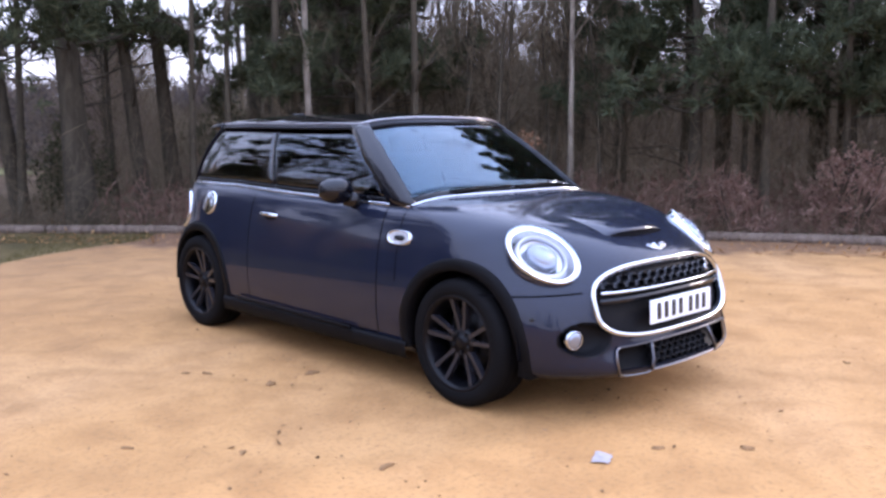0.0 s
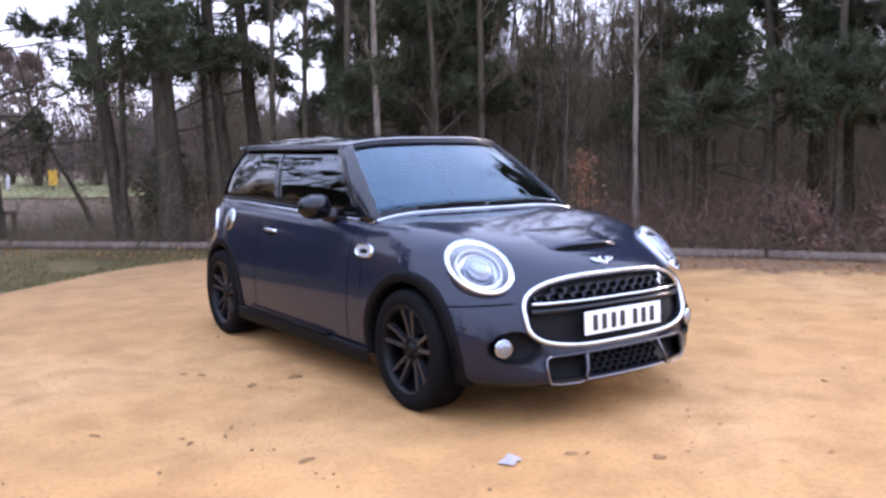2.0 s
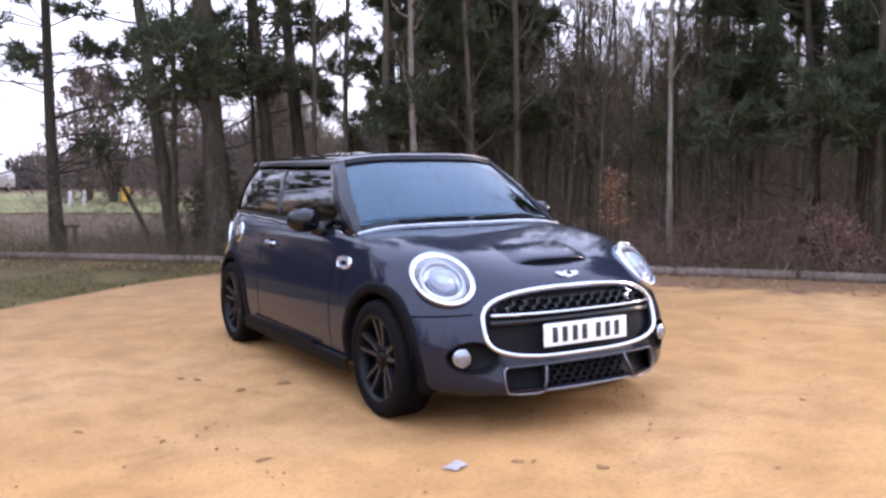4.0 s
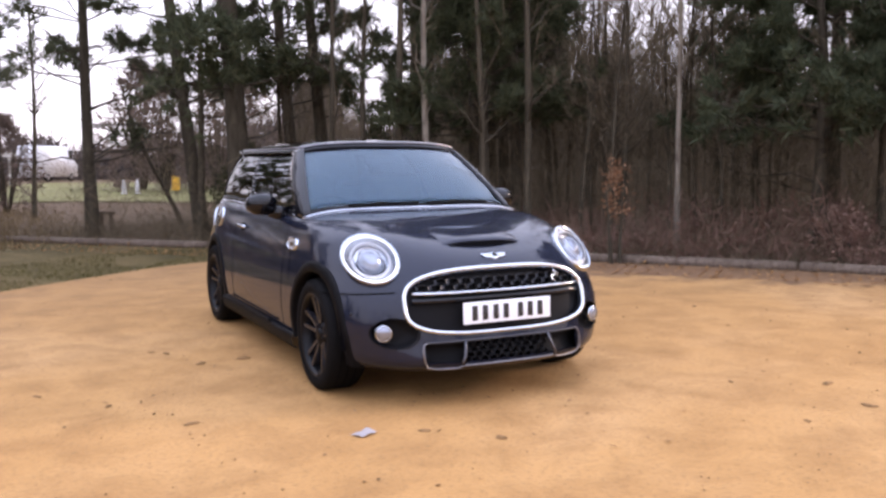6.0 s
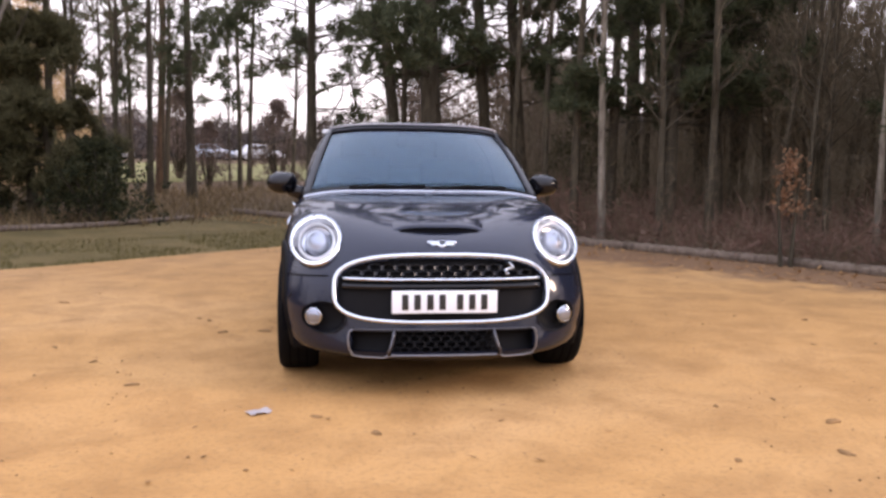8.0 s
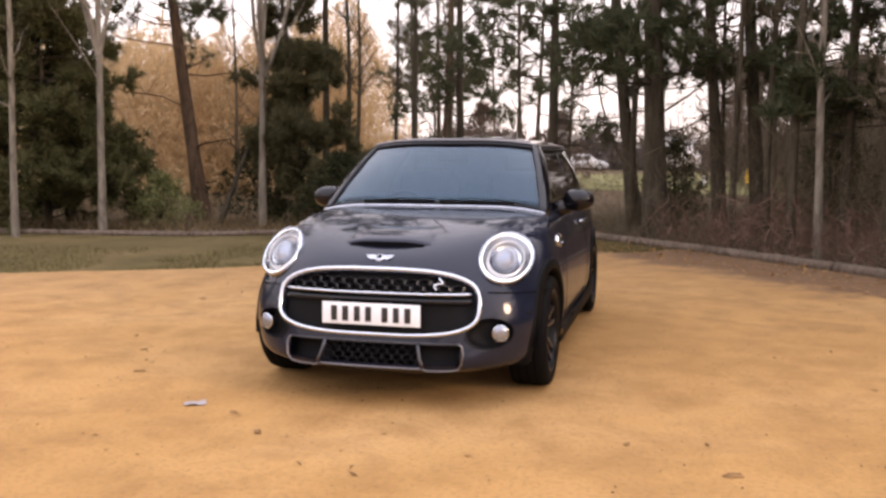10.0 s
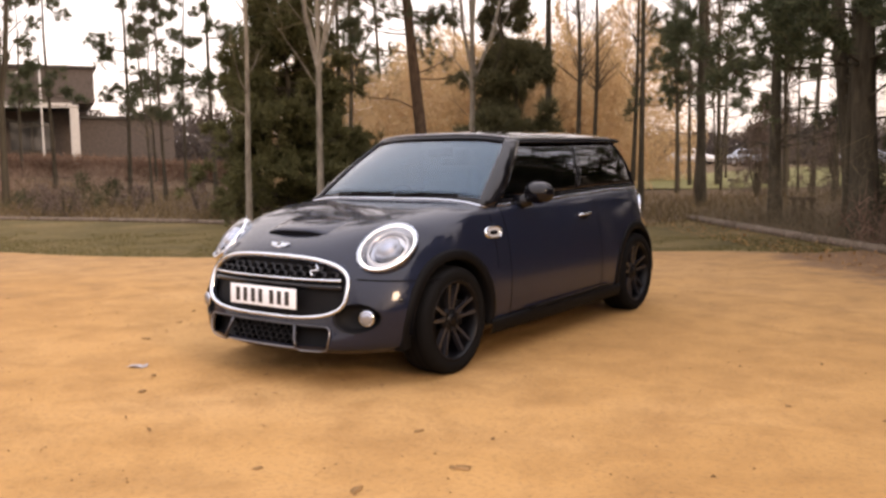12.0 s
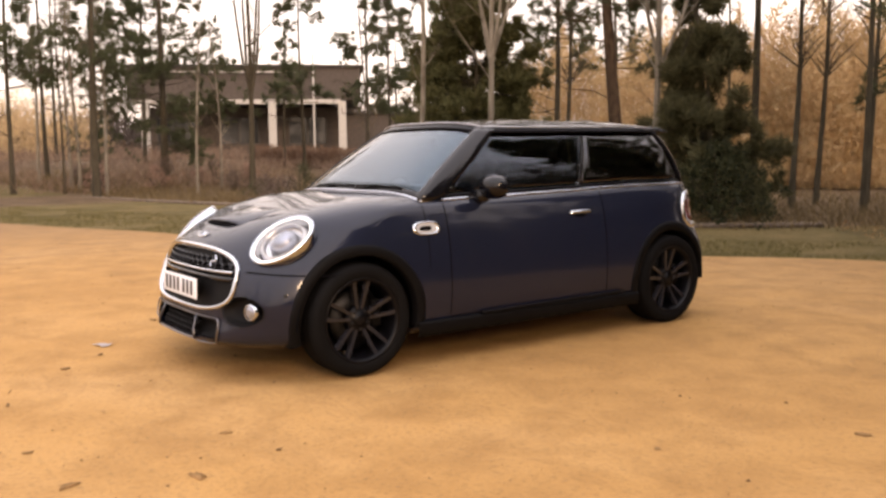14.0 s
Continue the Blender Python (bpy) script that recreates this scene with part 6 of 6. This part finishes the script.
for k in range(60000):
    a = radians(rng.uniform(-12, 76))
    d = rng.uniform(30, 50)
    z = (3.4 + 1.5 * noise.noise((a * 14, 0.5, 6.0))) * rng.random() ** 1.1
    dr = rand_dir(rng, 0.9)
    belt.blade(Vector((d * math.cos(a), d * math.sin(a), z - 0.2)), dr, dr.cross(rand_dir(rng)).normalized(), rng.uniform(0.4, 1.3), rng.uniform(0.06, 0.16))
stuff("far_wood", belt, FARWOOD, "distant belt of bare brown winter trees", "woods")
warm = Soup()
for cx, cy, w, h, n in ((-17, 23, 3.6, 6.2, 26000), (-12.8, 25, 3.0, 6.6, 24000), (-11.3, 24.4, 2.1, 6.0, 20000), (-22, 22, 3.4, 5.9, 22000), (-15, 24, 3.0, 5.8, 18000), (-20, 28, 4.4, 6.8, 22000), (-14.6, 36.0, 3.2, 9.0, 26000), (-56, 2, 5.5, 5.0, 16000), (-54, -6, 5.0, 4.4, 14000), (-60, 9, 5.5, 4.8, 14000)):
    for k in range(n):
        a, r = rng.uniform(0, 6.28), w * rng.random() ** 0.5
        z = h * rng.random() * (0.80 + 0.30 * noise.noise((a * 1.1, cx * 0.3, 2.0)) + 0.38 * noise.noise((a * 2.9, r * 1.3, cx)))
        r *= (1 - min(1.0, z / h) ** 2.2) ** 0.5 * (1 + 0.35 * noise.noise((a * 1.6, z * 0.9, cx)))
        d = rand_dir(rng, 0.9)
        p = Vector((cx + r * math.cos(a), cy + r * math.sin(a), z + hill(cx, cy)))
        warm.blade(p, d, d.cross(rand_dir(rng)).normalized(), rng.uniform(0.12, 0.42), rng.uniform(0.025, 0.065))
stuff("russet_woodland", warm, FARRUSSET, "warm russet leafy trees behind the verge", "woods")

# brown thicket between the verge and the far building
thicket = Soup()
for k in range(30000):
    x, y = rng.uniform(-52, -24), rng.uniform(-9, 17)
    patchy = noise.noise((x * 0.35, y * 0.35, 9.0)) + 0.5 * noise.noise((x * 1.3, y * 1.3, 2.0))
    if patchy < -0.05:
        continue
    d = rand_dir(rng, 1.1)
    thicket.blade(Vector((x, y, hill(x, y) + (0.2 + 1.0 * patchy) * rng.random())), d, d.cross(rand_dir(rng)).normalized(), rng.uniform(0.2, 0.7), rng.uniform(0.012, 0.035))
hedge = Soup()
for k in range(16000):
    f = rng.random()
    x, y = -35 + 9.5 * f + rng.uniform(-0.7, 0.7), 14.5 + 8.5 * f + rng.uniform(-0.7, 0.7)
    top = 0.85 + 0.25 * noise.noise((f * 14, 0.3, 5.0))
    d = rand_dir(rng, 0.5)
    hedge.blade(Vector((x, y, hill(x, y) + top * rng.random() ** 0.8)), d, d.cross(rand_dir(rng)).normalized(), rng.uniform(0.12, 0.35), rng.uniform(0.02, 0.05))
REDHEDGE = leaf_mat("red_brown_hedge_leaves", (0.12, 0.068, 0.045), (0.185, 0.110, 0.073), (0.26, 0.165, 0.112))
stuff("hedge", hedge, REDHEDGE, "clipped red-brown hedge before the low building", "hedge")
for k in range(18):
    x = RNG.uniform(-30, -11)
    base = min(verge_line, key=lambda p: abs(p.x - x))
    y = base.y + 0.6 + 6.5 * RNG.random() ** 1.5
    low_bush = make_bush("bramble", 170 + k, RNG.uniform(0.45, 1.0), RNG.uniform(0.5, 1.0), 900, 0.06, (IVY, FUZZ, BLUSH, FUZZ)[k % 4], ("low dull green bramble behind the verge", "low brown leafless bramble behind the verge", "low pale dry bramble behind the verge", "low brown leafless bramble behind the verge")[k % 4], 6, 0.6, group="brambles behind the verge")
    put(low_bush, x, y, 40 * k)
stuff("thicket", thicket, PINKDRY, "low brown leafless thicket behind the verge", "undergrowth")


# ---- the far building, parked vehicles and small things ----
BRICK = plain("dark_brown_cladding", (0.070, 0.055, 0.047), 0.8, grain=0.3, grain_scale=30, vary=0.25)
PALEWALL = plain("white_painted_post", (0.42, 0.399, 0.371), 0.6, vary=0.08)
DARKGLASS = plain("dark_window_glass", (0.03, 0.032, 0.035), 0.08, coat=0.6)
ROOFFELT = plain("grey_roof_felt", (0.07, 0.0665, 0.063), 0.9, vary=0.2)
WOODPOST = bark_mat("weathered_post_wood", (0.063, 0.0455, 0.0315), (0.161, 0.119, 0.084), 20.0)


def build_pavilion():
    """Flat-roofed dark building with a white-posted canopy, facing the car park."""
    thing = new("flat_roofed_building")
    tagged(thing, "dark flat-roofed building with white canopy posts", "building")
    w, d = 14.2, 9.0
    bm = bmesh.new()
    box(bm, (-0.4, d / 2 + 1.6, 1.75), (w, d, 3.5), 0.03)
    part("wall", bm, BRICK, thing, smooth=False)
    bm = bmesh.new()
    box(bm, (-0.4, d / 2 - 0.2, 4.85), (w + 0.6, d + 3.6, 2.1), 0.05)
    part("upper_fascia", bm, BRICK, thing, "dark clad upper band", smooth=False)
    bm = bmesh.new()
    box(bm, (-0.4, d / 2 - 0.2, 5.96), (w + 1.0, d + 4.0, 0.14), 0.03)
    roof = part("roof", bm, ROOFFELT, thing, smooth=False)
    bm = bmesh.new()
    box(bm, (-1.5, -2.28, 5.55), (9.0, 0.05, 0.12), 0.01)
    part("gutter_strip", bm, PALEWALL, roof, "white strip", smooth=False)
    bm = bmesh.new()
    box(bm, (-0.9, -2.06, 3.66), (w - 1.0, 0.22, 0.30), 0.02)
    part("canopy_beam", bm, PALEWALL, thing, "white canopy beam", smooth=False)
    for x in (-6.7, 1.3, 5.8):
        bm = bmesh.new()
        box(bm, (x, -1.95, 1.85), (0.5, 0.4, 3.7), 0.03)
        part("canopy_post", bm, PALEWALL, thing, "white square canopy post", smooth=False)
    for x in (-5.4, -1.2, 3.4):
        window = None
        bm = bmesh.new()
        box(bm, (x, 1.57, 1.9), (2.6, 0.08, 1.9), 0.02)
        window = part("window", bm, ROOFFELT, thing, smooth=False)
        for dx in (-0.65, 0.65):
            bm = bmesh.new()
            box(bm, (x + dx, 1.52, 1.9), (1.16, 0.04, 1.7), 0.01)
            part("pane", bm, DARKGLASS, window, smooth=False)
    bm = bmesh.new()
    lathe(bm, [(0.07, 0), (0.06, 3.0), (0.05, 6.6), (0.001, 6.62)], 10, Matrix.Translation((4.0, -3.2, 0)))
    part("flag_pole", bm, PALEWALL, thing, "slim white pole")
    return thing


pav = build_pavilion()
pav.matrix_basis = pose(-50.6, 21.2, hill(-50, 22) - 0.02, 0, 0, 60.5)
wing = new("low_wing_building")
tagged(wing, "low dark building wing beside the trees", "building")
bm = bmesh.new()
box(bm, (0, 3, 1.5), (6, 6, 3.0), 0.03)
part("wall", bm, BRICK, wing, smooth=False)
bm = bmesh.new()
box(bm, (0, 3, 3.08), (6.5, 6.5, 0.16), 0.03)
part("roof", bm, ROOFFELT, wing, smooth=False)
wing.matrix_basis = pose(-47.0, 29.5, hill(-46, 32), 0, 0, 60.5)


def build_vehicle(name, label, size, body, van=False):
    """A parked vehicle: shaped body, cabin, windows and wheels."""
    ln, wd, ht = size
    thing = new(name)
    tagged(thing, label, "van" if van else "car", "vehicles parked beyond the field")
    bm = bmesh.new()
    if van:
        prof = [(-0.5, 0.12), (-0.5, 0.95), (-0.47, 1.0), (0.24, 1.0), (0.34, 0.92), (0.42, 0.55), (0.5, 0.46), (0.5, 0.12)]
    else:
        prof = [(-0.5, 0.18), (-0.5, 0.55), (-0.46, 0.62), (-0.36, 0.66), (-0.26, 0.97), (-0.18, 1.0), (0.06, 0.99), (0.12, 0.95), (0.24, 0.66), (0.44, 0.56), (0.5, 0.45), (0.5, 0.18)]
    sides = []
    for s in (-1, 1):
        sides.append([bm.verts.new((x * ln, s * wd / 2 * (1 - 0.16 * max(0, z - 0.6)), z * ht)) for x, z in prof])
    bm.faces.new(sides[0]), bm.faces.new(sides[1][::-1])
    for k in range(len(prof)):
        j = (k + 1) % len(prof)
        bm.faces.new((sides[0][k], sides[1][k], sides[1][j], sides[0][j]))
    bmesh.ops.bevel(bm, geom=bm.edges[:], offset=0.04, segments=2, affect="EDGES")
    part("body", bm, body, thing)
    spans = ((0.26, 0.38, 0.60, 0.90),) if van else ((-0.24, -0.06, 0.68, 0.93), (-0.04, 0.12, 0.68, 0.93))
    for s in (-1, 1):
        for a, b, c, d in spans:
            bm = bmesh.new()
            box(bm, ((a + b) / 2 * ln, s * wd / 2 * 0.965, (c + d) / 2 * ht), ((b - a) * ln, 0.05, (d - c) * ht), 0.02)
            part("side_window", bm, DARKGLASS, thing)
    for x in (-0.31, 0.31):
        for s in (-1, 1):
            bm = bmesh.new()
            m = Matrix.Translation((x * ln, s * (wd / 2 - 0.1), 0.32)) @ Matrix.Rotation(radians(90), 4, "X")
            r = lathe(bm, [(0.02, -0.1), (0.30, -0.1), (0.32, -0.06), (0.32, 0.06), (0.30, 0.1), (0.02, 0.1)], 20, m)
            wh = part("wheel", bm, RUBBER, thing)
            bm = bmesh.new()
            r = lathe(bm, [(0.21, s * -0.103), (0.18, s * -0.112), (0.02, s * -0.112)], 16, m)
            part("hub_cap", bm, SATIN, wh)
    return thing


WHITECAR = plain("white_vehicle_paint", (0.58, 0.58, 0.59), 0.3, coat=0.8)
SILVERCAR = plain("silver_vehicle_paint", (0.42, 0.45, 0.50), 0.3, metal=0.6, coat=0.8)
build_vehicle("parked_van", "white panel van parked beyond the field", (5.4, 2.1, 2.9), WHITECAR, True).matrix_basis = pose(1.2, 75, hill(1.2, 75), 0, 0, 55)
for x, y, rz, mat, label in ((-6.8, 75.5, 15, WHITECAR, "white saloon car parked beyond the field"), (-11.2, 77, 5, SILVERCAR, "silver car parked beyond the field"), (-19.3, 72, -8, SILVERCAR, "pale blue-silver car parked beyond the field"), (-25.5, 74, 4, WHITECAR, "small white car parked beyond the field")):
    build_vehicle("parked_car", label, (4.3, 1.75, 1.5), mat).matrix_basis = pose(x, y, hill(x, y), 0, 0, rz)

# white sign post at the field's edge
sign = new("sign_post")
tagged(sign, "white post with a small crosswise board", "sign")
bm = bmesh.new()
box(bm, (0, 0, 1.05), (0.16, 0.12, 2.1), 0.02)
part("post", bm, PALEWALL, sign, smooth=False)
bm = bmesh.new()
box(bm, (0, -0.08, 2.05), (0.95, 0.05, 0.28), 0.02)
part("board", bm, PALEWALL, sign, smooth=False)
sign.matrix_basis = pose(-1.8, 62, hill(-1.8, 62))

# two white marker posts and a yellow grit bin out in the field
for x in (2.75, 3.35):
    m = new("marker_post")
    tagged(m, "short white marker post in the field", "post", "white markers in the field")
    bm = bmesh.new()
    r = lathe(bm, [(0.13, 0), (0.13, 0.05), (0.10, 0.08), (0.07, 0.62), (0.04, 0.66), (0.005, 0.67)], 12)
    part("shaft", bm, PALEWALL, m)
    m.matrix_basis = pose(x, 37.5, hill(x, 37.5))
YELLOW = plain("yellow_plastic", (0.72, 0.40, 0.04), 0.45)
gb = new("yellow_sign")
tagged(gb, "small yellow sign board on a wooden post", "sign")
bm = bmesh.new()
box(bm, (0, 0, 0.55), (0.34, 0.05, 0.62), 0.02)
part("board", bm, YELLOW, gb, smooth=False)
bm = bmesh.new()
box(bm, (0, 0.06, 0.4), (0.07, 0.06, 0.85), 0.01)
part("post", bm, WOODPOST, gb, smooth=False)
gb.matrix_basis = pose(4.5, 34.0, hill(4.5, 34))

# knee-high post-and-rail barrier beside the open pine
bar = new("wooden_barrier")
tagged(bar, "low wooden barrier of three posts and a rail", "barrier")
for x in (-0.17, 0.0, 0.17):
    bm = bmesh.new()
    box(bm, (x, 0, 0.17), (0.075, 0.075, 0.36), 0.012)
    part("post", bm, WOODPOST, bar, smooth=False)
bm = bmesh.new()
box(bm, (0, 0, 0.375), (0.50, 0.09, 0.055), 0.012)
part("rail", bm, WOODPOST, bar, smooth=False)
bar.matrix_basis = pose(-0.62, 12.3, hill(-0.6, 12.3), 0, 0, -10)

# crumpled pale paper on the sand
PAPER = plain("pale_blue_paper", (0.325, 0.292, 0.285), 0.9, vary=0.08, spec=0.2)
bm = bmesh.new()
rng = random.Random(3)
g = bmesh.ops.create_grid(bm, x_segments=9, y_segments=6, size=0.5)
for v in bm.verts:
    x, y = v.co.x * 0.11, v.co.y * 0.07
    v.co = Vector((x + rng.uniform(-0.006, 0.006), y + rng.uniform(-0.006, 0.006), 0.008 + 0.010 * noise.noise((x * 22, y * 22, 2.0))))
scrap = part("paper_scrap", bm, PAPER, smooth=False)
mod = scrap.modifiers.new("sheet", "SOLIDIFY")
mod.thickness = 0.0012
scrap.matrix_basis = pose(-0.884, -2.146, 0.002, 0, 0, 28)
tagged(scrap, "crumpled pale blue paper scrap on the sand", "litter")

# clods and dead leaves lying on the sand
CLOD = plain("damp_brown_leaf", (0.235, 0.134, 0.062), 1.0, vary=0.35, spec=0.06)


def make_clod(seed):
    rng = random.Random(seed)
    bm = bmesh.new()
    c = bm.verts.new((0, 0, 0.018))
    ring, rim = [], []
    for k in range(14):
        a = 2 * math.pi * k / 14
        r = 0.055 * (1 + 0.95 * noise.noise((math.cos(a) * 1.6, math.sin(a) * 1.6, seed * 1.7)))
        ring.append(bm.verts.new((r * 1.35 * math.cos(a), r * 0.62 * math.sin(a), 0.014 + 0.010 * rng.random())))
        rim.append(bm.verts.new((r * 1.55 * math.cos(a), r * 0.75 * math.sin(a), 0.001)))
    for k in range(14):
        j = (k + 1) % 14
        bm.faces.new((c, ring[k], ring[j]))
        bm.faces.new((ring[k], rim[k], rim[j], ring[j]))
    ob = part("dead_leaf", bm, CLOD)
    return tagged(ob, "curled dark dead leaf on the sand", "leaf", "dead leaves on the sand")


for k, (x, y, s) in enumerate(((-0.98, -0.29, 1.15), (-1.26, -0.31, 1.0), (-1.40, 0.10, 0.9), (-1.48, 0.19, 0.7), (-1.56, -1.61, 0.9), (-1.88, -1.08, 0.6), (-0.36, -2.49, 0.9), (-0.62, -2.23, 0.7), (1.72, -2.50, 1.0), (1.29, -2.22, 0.6), (1.53, -2.91, 0.9), (2.55, -0.92, 0.5), (2.95, -0.11, 0.9), (1.05, -2.95, 0.6), (-2.2, -0.7, 0.7), (-2.6, 0.9, 0.9))):
    ob = make_clod(k)
    ob.matrix_basis = pose(x, y, 0.002, 0, 0, 47 * k) @ Matrix.Scale(s * 0.46, 4)

grit = Soup()
rng = random.Random(8)
for k in range(3400):
    x, y = rng.uniform(-6, 7), rng.uniform(-6.5, 5)
    if noise.noise((x * 0.8, y * 0.8, 5.0)) < 0.02 and rng.random() < 0.8:
        continue
    s = rng.uniform(0.003, 0.010) * (1.6 if rng.random() < 0.08 else 1)
    n = len(grit.v)
    c = Vector((x, y, 0.001))
    grit.v += [c + Vector((s, 0, 0)), c + Vector((-0.4 * s, 0.9 * s, 0)), c + Vector((-0.5 * s, -0.8 * s, 0)), c + Vector((0, 0, 0.7 * s))]
    grit.f += [(n, n + 1, n + 3), (n + 1, n + 2, n + 3), (n + 2, n, n + 3)]
GRIT = leaf_mat("brown_grit", (0.12, 0.07, 0.034), (0.18, 0.105, 0.052), (0.26, 0.165, 0.085))
stuff("grit", grit, GRIT, "scattered small stones and crumbs on the sand", "gravel")

# shreds of leaf and bark pressed into the sand, thickest where the sand is least driven on
crumbs = Soup()
rng = random.Random(14)
for k in range(1300):
    x, y = rng.uniform(-6, 6), rng.uniform(-4.6, 5)
    if noise.noise((x * 0.7, y * 0.7, 12.0)) + 0.35 * noise.noise((x * 2.5, y * 2.5, 3.0)) < (0.02 if x < 0.4 and y < 0.5 else 0.2):
        continue
    a = rng.uniform(0, 6.28)
    d = Vector((math.cos(a), math.sin(a), rng.uniform(-0.05, 0.25))).normalized()
    crumbs.leaf(Vector((x, y, 0.004)), d, d.cross(Vector((0, 0, 1))).normalized(), rng.uniform(0.015, 0.055), rng.uniform(0.008, 0.022))
CRUMB = leaf_mat("brown_leaf_shreds", (0.15, 0.085, 0.040), (0.22, 0.128, 0.060), (0.30, 0.185, 0.092))
stuff("leaf_shreds", crumbs, CRUMB, "small brown shreds of leaf scattered on the sand", "leaves")
